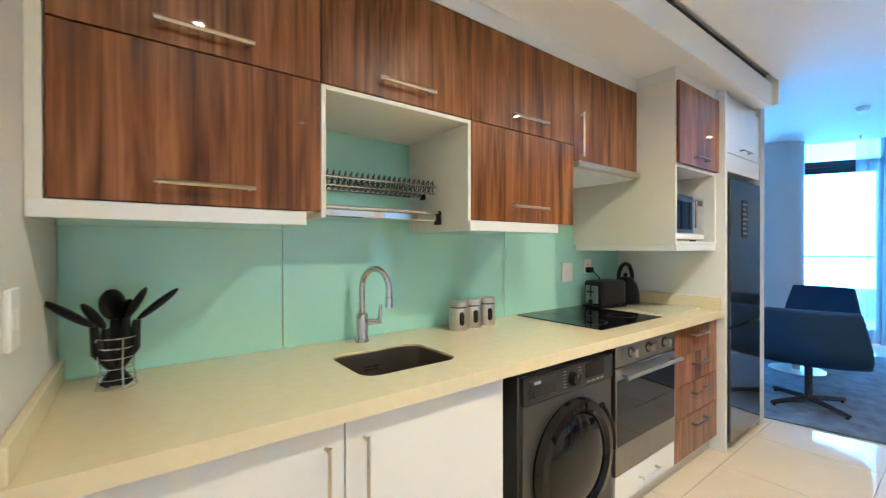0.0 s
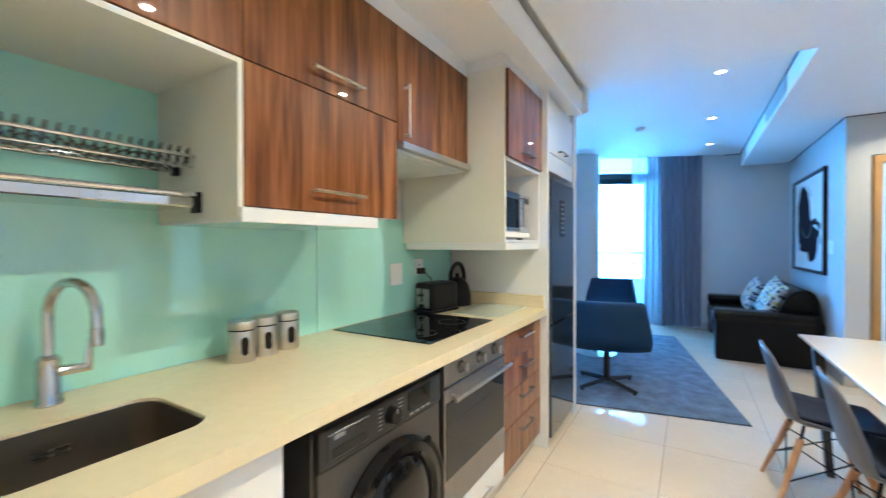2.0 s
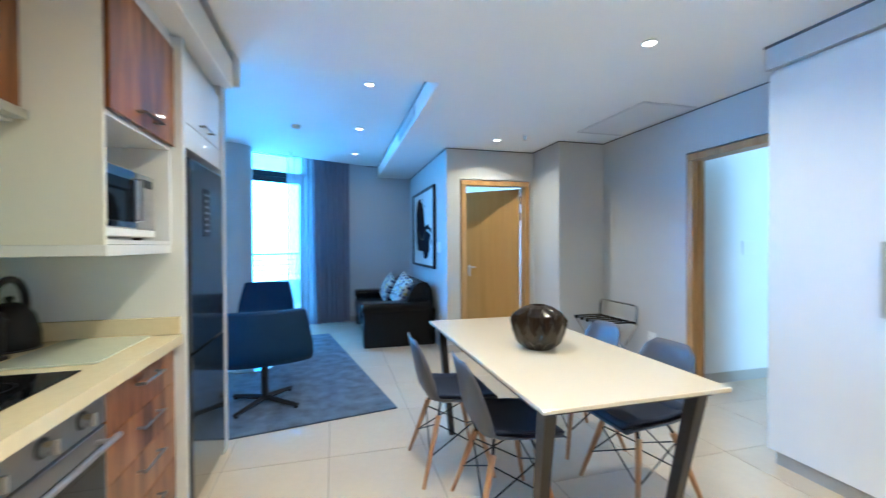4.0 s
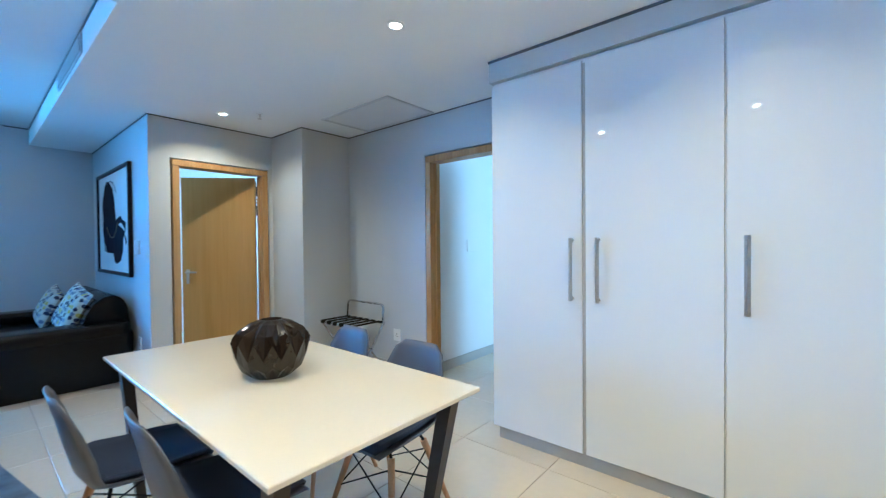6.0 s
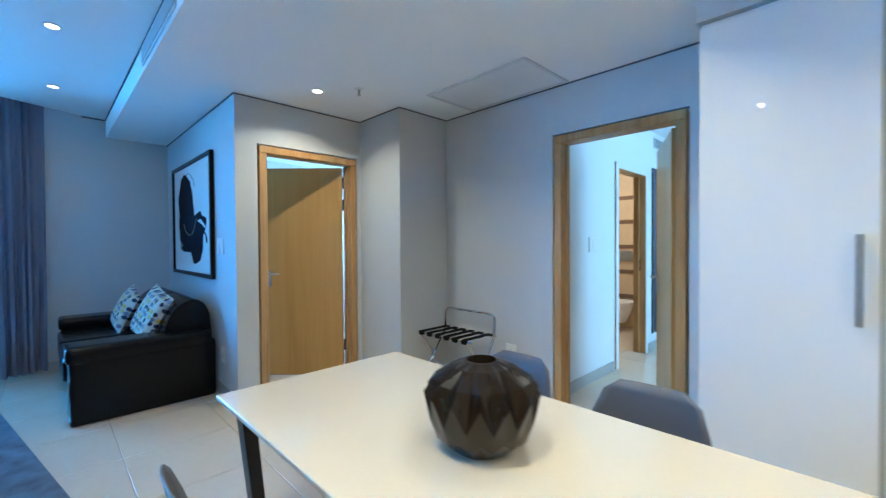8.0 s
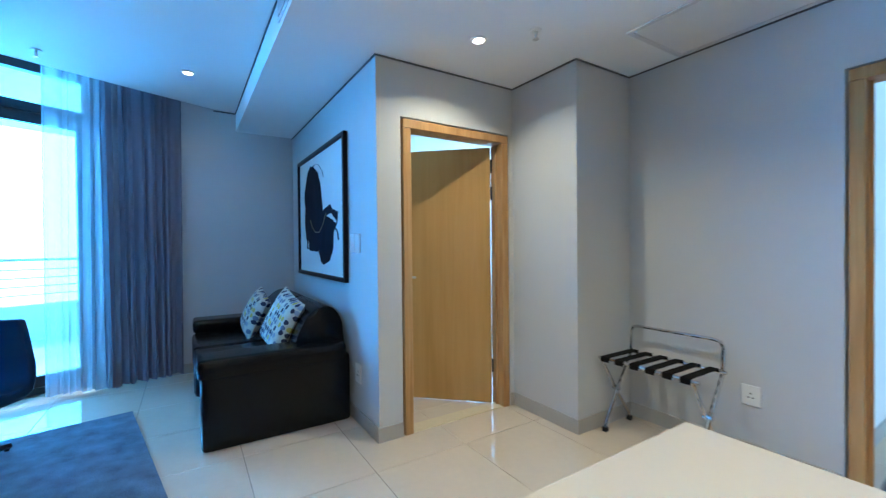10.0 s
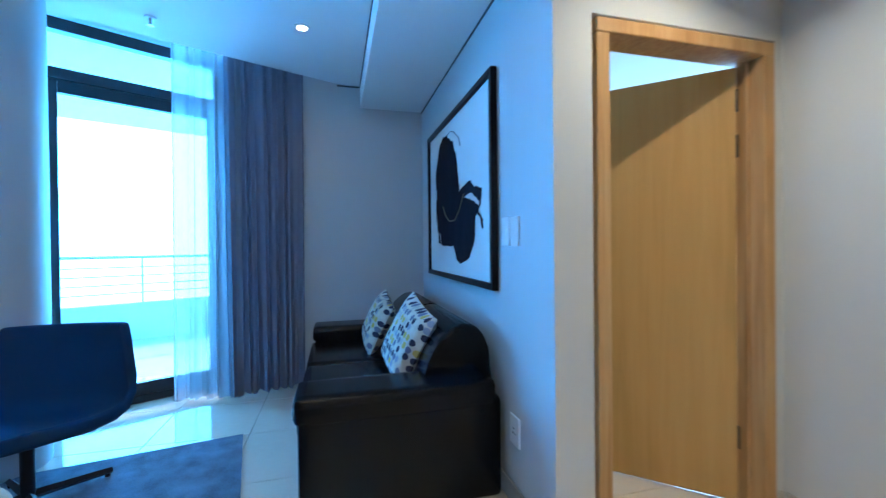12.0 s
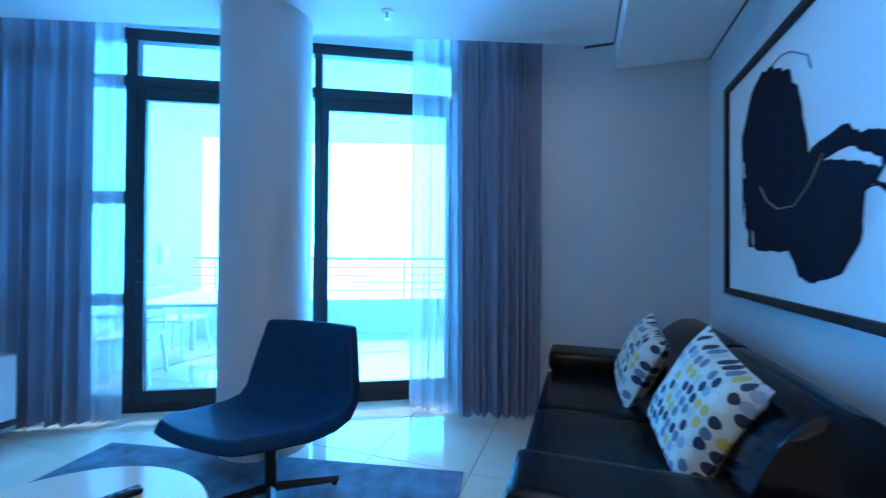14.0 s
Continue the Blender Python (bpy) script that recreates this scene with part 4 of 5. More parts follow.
for z0, z1 in ((0.102, 0.338), (0.341, 0.528), (0.531, 0.70), (0.703, 0.872)):
    d = part("drawer", box(2.508, 3.118, YF, YF + 0.019, z0, z1, 0.0015), M_WOOD, _dr)
    zc = z1 - 0.06
    bar_handle(d, (2.72, YF, zc), (2.92, YF, zc), (0, -0.03, 0), 0.006, M_OVEN)

# things on the worktop
_hb = thing("induction_hob", (2.22, 1.62, ZC), "black glass induction hob set in the worktop", "hob")
part("glass", box(1.915, 2.545, 1.337, 1.90, ZC + 0.0005, ZC + 0.006, 0.001), M_BGLASS, _hb)
for x, y, r in ((2.06, 1.50, 0.09), (2.06, 1.76, 0.075), (2.38, 1.50, 0.075), (2.38, 1.76, 0.09)):
    part("zone", lathe([(r, 0), (r - 0.003, 0.0004)], 32, (x, y, ZC + 0.0062), cap=False), M_GRAPHD, _hb)
_cb = thing("cutting_board", (2.85, 1.5, ZC), "frosted glass cutting board lying on the worktop", "board")
part("slab", turn(prism(rounded(-0.23, 0.23, -0.165, 0.165, 0.02, 4), 0.002, 0.008), Matrix.Translation((2.86, 1.50, ZC))), M_CLEAR, _cb)


def canister(x, y):
    ob = thing("canister", (x, y, ZC), "brushed steel storage canister with a small oval window", "canister", "three canisters")
    part("body", lathe([(0.046, 0), (0.048, 0.004), (0.048, 0.108), (0.046, 0.111)], 28, (x, y, ZC)), M_STEEL, ob, smooth=True)
    part("neck", lathe([(0.044, 0.111), (0.044, 0.117)], 28, (x, y, ZC)), M_BLACK, ob)
    part("lid", lathe([(0.048, 0.117), (0.049, 0.12), (0.049, 0.14), (0.046, 0.145)], 28, (x, y, ZC)), M_STEEL, ob, "steel lid", smooth=True)
    w = prism([(0.013 * math.cos(a * math.pi / 8), 0.015 * math.sin(a * math.pi / 8) + (0.018 if math.sin(a * math.pi / 8) >= 0 else -0.018)) for a in range(16)], -0.004, 0.0, 1)
    part("window", turn(w, Matrix.Translation((x, y, ZC + 0.06)) @ Matrix.Rotation(radians(-18), 4, "Z") @ Matrix.Translation((0, -0.046, 0))), M_BGLASS, ob)


canister(1.375, 1.80)
canister(1.475, 1.81)
canister(1.585, 1.82)

_ts = thing("toaster", (2.66, 1.79, ZC), "black and steel two-slice toaster", "toaster")
_tm = Matrix.Translation((2.69, 1.79, ZC)) @ Matrix.Rotation(radians(-8), 4, "Z")
part("body", turn(box(-0.13, 0.13, -0.075, 0.075, 0.012, 0.185, 0.036, seg=4), _tm), M_BLACK, _ts, smooth=True)
part("end_panel", turn(box(-0.140, -0.125, -0.052, 0.052, 0.030, 0.150, 0.006), _tm), M_OVEN, _ts)
part("base", turn(box(-0.138, 0.132, -0.078, 0.078, 0.0, 0.014, 0.003), _tm), M_BLACK, _ts)
part("lever", turn(box(-0.162, -0.140, -0.018, 0.018, 0.105, 0.118, 0.002), _tm), M_BLACK, _ts)
part("slot", turn(box(-0.145, -0.141, -0.004, 0.004, 0.07, 0.15), _tm), M_DARK, _ts)
for y in (-0.03, 0.03):
    part("slot", turn(box(-0.10, 0.10, y - 0.012, y + 0.012, 0.1845, 0.1855), _tm), M_DARK, _ts)
part("dial", turn(turn(lathe([(0.015, 0), (0.013, 0.012)], 16), Matrix.Translation((-0.142, 0, 0.045)) @ Matrix.Rotation(radians(-90), 4, "Y")), _tm), M_BLACK, _ts)
_k = thing("kettle", (2.97, 1.79, ZC), "black kettle with an arched handle", "kettle")
part("body", lathe([(0.092, 0), (0.096, 0.012), (0.094, 0.07), (0.078, 0.14), (0.05, 0.18), (0.02, 0.195)], 28, (2.98, 1.80, ZC)), M_BLACK, _k, smooth=True)
part("base", lathe([(0.099, 0), (0.099, 0.006)], 28, (2.98, 1.80, ZC + 0.0002)), M_GRAPH, _k)
part("lid_knob", lathe([(0.008, 0.19), (0.016, 0.21), (0.012, 0.22)], 14, (2.98, 1.80, ZC)), M_BLACK, _k)
part("handle", tube([(2.98 + 0.095 * math.cos(radians(a)), 1.80, ZC + 0.185 + 0.105 * math.sin(radians(a))) for a in range(-15, 196, 15)], 0.015, 8), M_BLACK, _k, smooth=True)
part("spout", tube([(2.92, 1.78, ZC + 0.10), (2.885, 1.77, ZC + 0.15)], [0.022, 0.010], 10), M_BLACK, _k)


def socket(x, y, z, w, h, axis, label, rocker=1):
    """A white plate on a wall; axis is the way it faces."""
    q = Vector(axis)
    ang = math.atan2(q.y, q.x) + math.pi / 2
    m = Matrix.Translation((x, y, z)) @ Matrix.Rotation(ang, 4, "Z")
    ob = thing("wall_switch" if rocker else "wall_socket", m, label, "switch" if rocker else "socket")
    part("plate", box(-w / 2, w / 2, -0.010, 0, -h / 2, h / 2, 0.002), M_SWITCH, ob, local=True)
    if rocker:
        part("rocker", box(-w * 0.18, w * 0.18, -0.0135, -0.0105, -h * 0.16, h * 0.16, 0.001), M_SWITCH, ob, local=True)
    else:
        for dx, dz in ((-0.012, -0.012), (0.012, -0.012), (0, 0.012)):
            part("pin_hole", box(dx - 0.004, dx + 0.004, -0.0112, -0.0102, dz - 0.004, dz + 0.004), M_DARK, ob, local=True)
    return ob


socket(2.45, YW - 0.0105, 1.166, 0.115, 0.13, (0, -1, 0), "white wall switch on the teal splashback")
socket(2.69, YW - 0.0105, 1.20, 0.085, 0.10, (0, -1, 0), "white wall socket behind the toaster", 0)
_pl = thing("plug", (2.69, 1.92, 1.17), "black mains plug with its cable", "plug")
part("plug_body", box(2.66, 2.72, 1.89, 1.934, 1.155, 1.195, 0.008), M_BLACK, _pl)
part("cable", tube([(2.70, 1.89, 1.165), (2.75, 1.87, 1.12), (2.77, 1.88, 1.02), (2.78, 1.90, 0.93)], 0.004, 6), M_BLACK, _pl)
socket(6.197, -0.845, 1.316, 0.09, 0.14, (0, 1, 0), "white wall switch beside the picture")
socket(6.093, -0.845, 1.312, 0.09, 0.14, (0, 1, 0), "white double wall switch by the corner")
socket(6.11, -0.845, 0.365, 0.10, 0.14, (0, 1, 0), "white wall socket beside the sofa", 0)
socket(4.33, -2.62, 0.385, 0.10, 0.12, (0, 1, 0), "white wall socket beside the luggage rack", 0)
socket(3.985, -3.46, 1.30, 0.20, 0.14, (-1, 0, 0), "white switch plate on the hall wall")
socket(-0.12, 1.35, 1.2, 0.08, 0.12, (1, 0, 0), "white wall switch by the worktop")

_uh = thing("utensil_holder", (0.03, 1.765, ZC), "chrome wire caddy of black kitchen utensils", "utensils")
_ux, _uy = 0.03, 1.765
for z, r in ((0.004, 0.05), (0.03, 0.046), (0.06, 0.042), (0.09, 0.041), (0.12, 0.044), (0.15, 0.049)):
    part("ring", tube([(_ux + r * math.cos(a * math.pi / 12), _uy + r * math.sin(a * math.pi / 12), ZC + z) for a in range(24)], 0.002, 5, True), M_CHROME, _uh)
for a in range(0, 360, 90):
    part("upright", tube([(_ux + r * math.cos(radians(a + 20)), _uy + r * math.sin(radians(a + 20)), ZC + z) for z, r in ((0, 0.05), (0.06, 0.042), (0.15, 0.049))], 0.0025, 5), M_CHROME, _uh)
for k, (dx, dy, hh, wid) in enumerate(((-0.150, -0.01, 0.262, 0.034), (-0.012, 0.02, 0.282, 0.046), (0.068, -0.01, 0.285, 0.044), (0.145, 0.0, 0.275, 0.026), (-0.075, 0.02, 0.245, 0.036), (0.03, 0.03, 0.25, 0.030))):
    u = thing("kitchen_utensil", (_ux, _uy, ZC + 0.006), "black nylon cooking utensil standing in the caddy", "utensil", "utensils in the caddy")
    top = Vector((_ux + dx, _uy + dy, ZC + hh))
    low = Vector((_ux - dx * 0.2, _uy - dy * 0.2, ZC + 0.008))
    mid = low.lerp(top, 0.70) - Vector((dx * 0.30, 0, 0))
    part("handle", tube([low, low.lerp(top, 0.4), mid], [0.014, 0.018, 0.010], 8), M_BLACK, u, smooth=True)
    h = bmesh.new()
    bmesh.ops.create_uvsphere(h, u_segments=14, v_segments=8, radius=1)
    d = (top - mid)
    q = d.to_track_quat("Z", "Y").to_matrix().to_4x4()
    part("head", turn(h, Matrix.Translation(mid + d * 0.55) @ q @ Matrix.Diagonal((wid, 0.012, d.length * 0.56, 1))), M_BLACK, u, smooth=True)

# ---- dining ----
# wardrobe wall
_wd = thing("wardrobe", (1.4, -2.07, 0), "row of tall white gloss wardrobe doors with bar handles", "wardrobe")
WF = -2.065
part("body", box(-0.118, 2.785, -2.618, WF - 0.021, 0.085, 2.395), M_WHITE, _wd)
part("plinth", box(-0.118, 2.76, -2.60, WF - 0.03, 0, 0.084), M_SKIRT, _wd, "grey plinth")
part("edge_strip", box(2.1545, 2.1705, WF - 0.02, WF - 0.006, 0.09, 2.36), M_SKIRT, _wd)
for x0, x1, hx in ((2.172, 2.788, 2.23), (1.490, 2.152, 2.075), (0.82, 1.482, 1.40), (0.15, 0.812, 0.75), (-0.117, 0.142, 0.0)):
    d = part("door", box(x0, x1, WF - 0.019, WF, 0.088, 2.375, 0.002), M_WHITE, _wd)
    if hx:
        bar_handle(d, (hx, WF, 0.985), (hx, WF, 1.352), (0, 0.035, 0), 0.012, M_STEEL)
struct("wardrobe_bulkhead", box(-0.118, 2.80, -2.619, WF + 0.012, 2.40, CEIL - 0.016), M_WALL, "grey boxed bulkhead above the wardrobe")
# dark strip painting the shade line over the wardrobe bulkhead
struct("painted_shadow_line", box(-0.118, 2.805, WF + 0.004, WF + 0.018, CEIL - 0.015, CEIL - 0.001), M_GAP)

# table
TX0, TX1, TY0, TY1, TZ = 2.172, 3.907, -1.035, -0.19, 0.768
_tb = thing("dining_table", (3.04, -0.61, 0), "cream gloss dining table with dark splayed legs", "table")
part("tabletop", box(TX0, TX1, TY0, TY1, TZ - 0.018, TZ, 0.003), M_TABLE, _tb)
for sx, x in ((1, TX0 + 0.10), (-1, TX1 - 0.10)):
    for sy, y in ((1, TY0 + 0.07), (-1, TY1 - 0.07)):
        b = bmesh.new()
        t0 = [b.verts.new((x + a, y + c, TZ - 0.05)) for a, c in ((-0.032, -0.024), (0.032, -0.024), (0.032, 0.024), (-0.032, 0.024))]
        t1 = [b.verts.new((x + sx * 0.14 + a, y + sy * 0.03 + c, 0)) for a, c in ((-0.022, -0.018), (0.022, -0.018), (0.022, 0.018), (-0.022, 0.018))]
        b.faces.new(t0)
        b.faces.new(t1[::-1])
        for i in range(4):
            b.faces.new((t0[i], t0[(i + 1) % 4], t1[(i + 1) % 4], t1[i]))
        part("leg", b, M_TLEG, _tb)
for y in (TY0 + 0.07, TY1 - 0.07):
    part("apron", box(TX0 + 0.16, TX1 - 0.16, y - 0.015, y + 0.015, TZ - 0.07, TZ - 0.0185), M_TLEG, _tb)
for x in (TX0 + 0.10, TX1 - 0.10):
    part("apron", box(x - 0.04, x + 0.04, TY0 + 0.04, TY1 - 0.04, TZ - 0.05, TZ - 0.0187), M_TLEG, _tb)


def shell_chair(m):
    """Moulded shell chair facing local +y."""
    ob = thing("dining_chair", m, "grey moulded shell chair with navy pad and wooden dowel legs", "chair", "chairs round the table")

    def shell(off, inset):
        b = bmesh.new()
        prof = [(0.23, 0.425), (0.20, 0.445), (0.10, 0.435), (0.0, 0.425), (-0.10, 0.425), (-0.165, 0.45), (-0.195, 0.50), (-0.215, 0.58), (-0.235, 0.68), (-0.255, 0.76), (-0.265, 0.80)]
        wid = [0.19, 0.225, 0.235, 0.235, 0.23, 0.225, 0.222, 0.215, 0.195, 0.165, 0.11]
        curl = [0.0, 0.01, 0.03, 0.045, 0.06, 0.06, 0.05, 0.04, 0.03, 0.02, 0.01]
        nu = 12
        rows = []
        for i, ((y, z), w, c) in enumerate(zip(prof, wid, curl)):
            w -= inset
            row = []
            for j in range(nu + 1):
                u = -1 + 2 * j / nu
                back = min(1.0, max(0.0, (i - 4) / 3))
                e = abs(u) ** 3
                row.append(b.verts.new((u * w, y + c * 1.3 * e * back + off * back, z + c * e * (1 - back) + off * (1 - back))))
            rows.append(row)
        for A, B in zip(rows, rows[1:]):
            for j in range(nu):
                b.faces.new((A[j], A[j + 1], B[j + 1], B[j]))
        return b
    s = part("shell", shell(0, 0), M_SHELLG, ob, local=True, smooth=True)
    sol = s.modifiers.new("thick", "SOLIDIFY")
    sol.thickness, sol.offset = 0.007, 0
    p = shell(0.014, 0.028)
    bmesh.ops.delete(p, geom=[v for v in p.verts if v.co.z > 0.56 and v.co.y < -0.1], context="VERTS")
    pd = part("seat_pad", p, M_SEATPAD, ob, local=True, smooth=True)
    sol = pd.modifiers.new("thick", "SOLIDIFY")
    sol.thickness, sol.offset = 0.014, 0
    tops = []
    for sx in (-1, 1):
        for sy in (-1, 1):
            a, c = Vector((sx * 0.13, sy * 0.11 - 0.01, 0.36)), Vector((sx * 0.22, sy * 0.21 - 0.02, 0.0))
            part("leg", tube([c, c.lerp(a, 0.5), a], [0.010, 0.014, 0.017], 10), M_LEGW, ob, local=True, smooth=True)
            tops.append((sx, sy, a, c))
            part("bracket", tube([a, (sx * 0.09, sy * 0.09 - 0.01, 0.418)], 0.007, 6), M_BLACK, ob, local=True)
    for sx, sy, a, c in tops:
        for sx2, sy2, a2, c2 in tops:
            if (sx, sy) < (sx2, sy2) and (sx == sx2 or sy == sy2):
                part("wire", tube([a.lerp(c, 0.12), a2.lerp(c2, 0.58)], 0.004, 5), M_BLACK, ob, local=True)
                part("wire", tube([a2.lerp(c2, 0.12), a.lerp(c, 0.58)], 0.004, 5), M_BLACK, ob, local=True)
    return ob


def at(x, y, deg, z=0.0):
    return Matrix.Translation((x, y, z)) @ Matrix.Rotation(radians(deg), 4, "Z")


_ch = shell_chair(at(3.30, -0.19, 180))
copy_thing(_ch, at(2.80, -0.33, 178))
copy_thing(_ch, at(2.755, -1.07, 2))
copy_thing(_ch, at(3.357, -1.09, -2))


def vase(x, y, z):
    ob = thing("vase", (x, y, z), "dark bronze faceted ceramic vase on the dining table", "vase")
    b = bmesh.new()
    n = 14
    def ring(r, h, ph, dz=0.0, dr=0.0):
        return [b.verts.new((x + (r + dr * (-1) ** j) * math.cos(2 * math.pi * (j + ph) / (2 * n)), y + (r + dr * (-1) ** j) * math.sin(2 * math.pi * (j + ph) / (2 * n)), z + h + dz * (-1) ** j)) for j in range(2 * n)]
    rs = [ring(0.080, 0.0, 0), ring(0.132, 0.05, 0, 0.01, 0.003), ring(0.155, 0.125, 0, 0.034, 0.006), ring(0.128, 0.188, 0, 0.004, 0.009), ring(0.080, 0.226, 0, 0, 0.005), ring(0.050, 0.238, 0, 0, 0.001), ring(0.042, 0.240, 0), ring(0.036, 0.20, 0)]
    for k, (A, B) in enumerate(zip(rs, rs[1:])):
        for j in range(2 * n):
            i = (j + 1) % (2 * n)
            if (j + k) % 2:
                b.faces.new((A[j], A[i], B[i]))
                b.faces.new((A[j], B[i], B[j]))
            else:
                b.faces.new((A[j], A[i], B[j]))
                b.faces.new((A[i], B[i], B[j]))
    b.faces.new(rs[0][::-1])
    part("body", b, M_VASE, ob)
    part("inside", lathe([(0.0355, 0.20), (0.0355, 0.203)], 16, (x, y, z)), M_DARK, ob)


vase(2.965, -0.60, TZ)

# luggage rack
_lr = thing("luggage_rack", (4.72, -2.4, 0), "folding chrome luggage rack with black webbing straps", "rack")
LX0, LX1, LY0, LY1, LZ = 4.44, 5.04, -2.52, -2.20, 0.51
for x in (LX0, LX1):
    part("leg", tube([(x, LY0 - 0.01, LZ), (x, -2.36, 0.27), (x, LY1 - 0.03, 0.06), (x, LY1 - 0.02, 0.02)], 0.011, 8), M_CHROME, _lr, smooth=True)
    part("leg", tube([(x + 0.02, LY1, LZ), (x + 0.02, -2.36, 0.27), (x + 0.02, LY0, 0.06), (x + 0.02, LY0 - 0.01, 0.02)], 0.011, 8), M_CHROME, _lr, smooth=True)
    part("foot", box(x - 0.015, x + 0.015, LY1 - 0.035, LY1 - 0.005, 0, 0.03), M_BLACK, _lr)
    part("foot", box(x + 0.005, x + 0.035, LY0 - 0.025, LY0 + 0.005, 0, 0.03), M_BLACK, _lr)
    part("pivot", tube([(x - 0.016, -2.36, 0.27), (x + 0.036, -2.36, 0.27)], 0.014, 8), M_CHROME, _lr)
part("rail", tube([(LX0 - 0.02, LY1, LZ), (LX1 + 0.03, LY1, LZ)], 0.012, 8), M_CHROME, _lr, smooth=True)
part("rail", tube([(LX0 - 0.02, LY0, LZ), (LX1 + 0.03, LY0, LZ)], 0.012, 8), M_CHROME, _lr, smooth=True)
part("back_bar", tube([(LX0, LY0, LZ), (LX0, LY0 - 0.01, 0.66), (LX0 + 0.015, LY0 - 0.01, 0.69), (LX0 + 0.05, LY0 - 0.01, 0.70), (LX1 - 0.05, LY0 - 0.01, 0.70), (LX1 - 0.015, LY0 - 0.01, 0.69), (LX1, LY0 - 0.01, 0.66), (LX1, LY0, LZ)], 0.011, 8), M_CHROME, _lr, smooth=True)
for k in range(6):
    x = LX0 + 0.02 + k * 0.105
    part("strap", box(x, x + 0.06, LY0 - 0.014, LY1 + 0.014, LZ + 0.010, LZ + 0.016, 0.002), M_WEB, _lr)
    part("strap", box(x, x + 0.06, LY1 + 0.0135, LY1 + 0.0165, LZ - 0.02, LZ + 0.012), M_WEB, _lr)

# ceiling fittings
for x, y, z in SPOTS:
    o = thing("downlight", (x, y, z - 0.01), "recessed round ceiling downlight, lit", "downlight", "ceiling downlights")
    part("rim", lathe([(0.052, 0.0095), (0.052, 0.004), (0.036, 0.002), (0.033, 0.0095)], 28, (x, y, z - 0.01), cap=False), M_SWITCH, o, smooth=True)
    part("lens", lathe([(0.032, 0.006), (0.032, 0.009)], 24, (x, y, z - 0.01)), M_LAMP, o, "glowing lens")
_hp = thing("ceiling_hatch", (4.25, -2.29, CEIL - 0.01), "flush white ceiling access panel", "hatch")
part("panel", box(3.80, 4.70, -2.56, -2.04, CEIL - 0.005, CEIL - 0.0005), M_HATCH, _hp)
for bb in (box(3.77, 4.73, -2.59, -2.563, CEIL - 0.009, CEIL - 0.0005), box(3.77, 4.73, -2.037, -2.01, CEIL - 0.009, CEIL - 0.0005), box(3.77, 3.797, -2.562, -2.038, CEIL - 0.009, CEIL - 0.0005), box(4.703, 4.73, -2.562, -2.038, CEIL - 0.009, CEIL - 0.0005)):
    part("frame", bb, M_VENT, _hp)
for x, y, z in ((7.346, 1.114, HIGH), (4.992, -1.532, CEIL)):
    o = thing("sprinkler", (x, y, z - 0.05), "small white ceiling sprinkler head", "sprinkler", "ceiling sprinklers")
    part("plate", lathe([(0.035, 0.049), (0.03, 0.042)], 20, (x, y, z - 0.05)), M_SWITCH, o)
    part("stem", lathe([(0.008, 0.0), (0.01, 0.042)], 10, (x, y, z - 0.05)), M_STEEL, o)
    part("deflector", lathe([(0.018, -0.004), (0.018, -0.001)], 14, (x, y, z - 0.05)), M_STEEL, o)
_sd = thing("smoke_detector", (5.916, 0.921, HIGH - 0.045), "white ceiling smoke detector", "detector")
part("base", lathe([(0.055, 0.044), (0.055, 0.025)], 24, (5.916, 0.921, HIGH - 0.045)), M_SWITCH, _sd)
part("cap", lathe([(0.045, 0.025), (0.045, 0.01), (0.03, 0.0)], 24, (5.916, 0.921, HIGH - 0.045)), M_SWITCH, _sd)
_av = thing("air_vent", (5.2, -0.25, 2.6), "white slotted air conditioning grille in the bulkhead", "vent")
part("frame", box(4.75, 5.75, -0.259, -0.250, 2.58, 2.715, 0.002), M_VENT, _av)
# flat dark sheet painted for the shade behind the slats
part("slot", box(4.77, 5.73, -0.2495, -0.2485, 2.60, 2.695), M_GAP, _av)
for k in range(6):
    part("slat", box(4.77, 5.73, -0.25, -0.244, 2.602 + 0.016 * k, 2.610 + 0.016 * k), M_VENT, _av)

# ---- lounge ----
RUG = at(4.216, 0.015, 10.6)
_rg = tagged(part("rug", turn(prism([(0, 0), (3.11, 0), (3.11, 2.25), (0, 2.25)], 0.0012, 0.013), RUG), M_RUG), "slate blue-grey short pile rug on the tiles", "rug")

_sf = thing("sofa", (7.15, -0.34, 0), "black leather sofa with rounded back against the wall", "sofa")
SX, EX, SB, SFY = 6.20, 8.12, -0.825, 0.15


def smooth_loop(pts, n):
    """A closed outline rounded through its points."""
    out, k = [], len(pts)
    for i in range(k):
        a, b, c, d = (Vector(pts[(i + q) % k]) for q in (-1, 0, 1, 2))
        for j in range(n):
            f = j / n
            out.append(tuple(0.5 * (2 * b + (c - a) * f + (2 * a - 5 * b + 4 * c - d) * f ** 2 + (3 * b - a - 3 * c + d) * f ** 3)))
    return out


def soft(x0, x1, y0, y1, z0, z1, r, seg=4):
    return box(x0, x1, y0, y1, z0, z1, r, seg=seg)


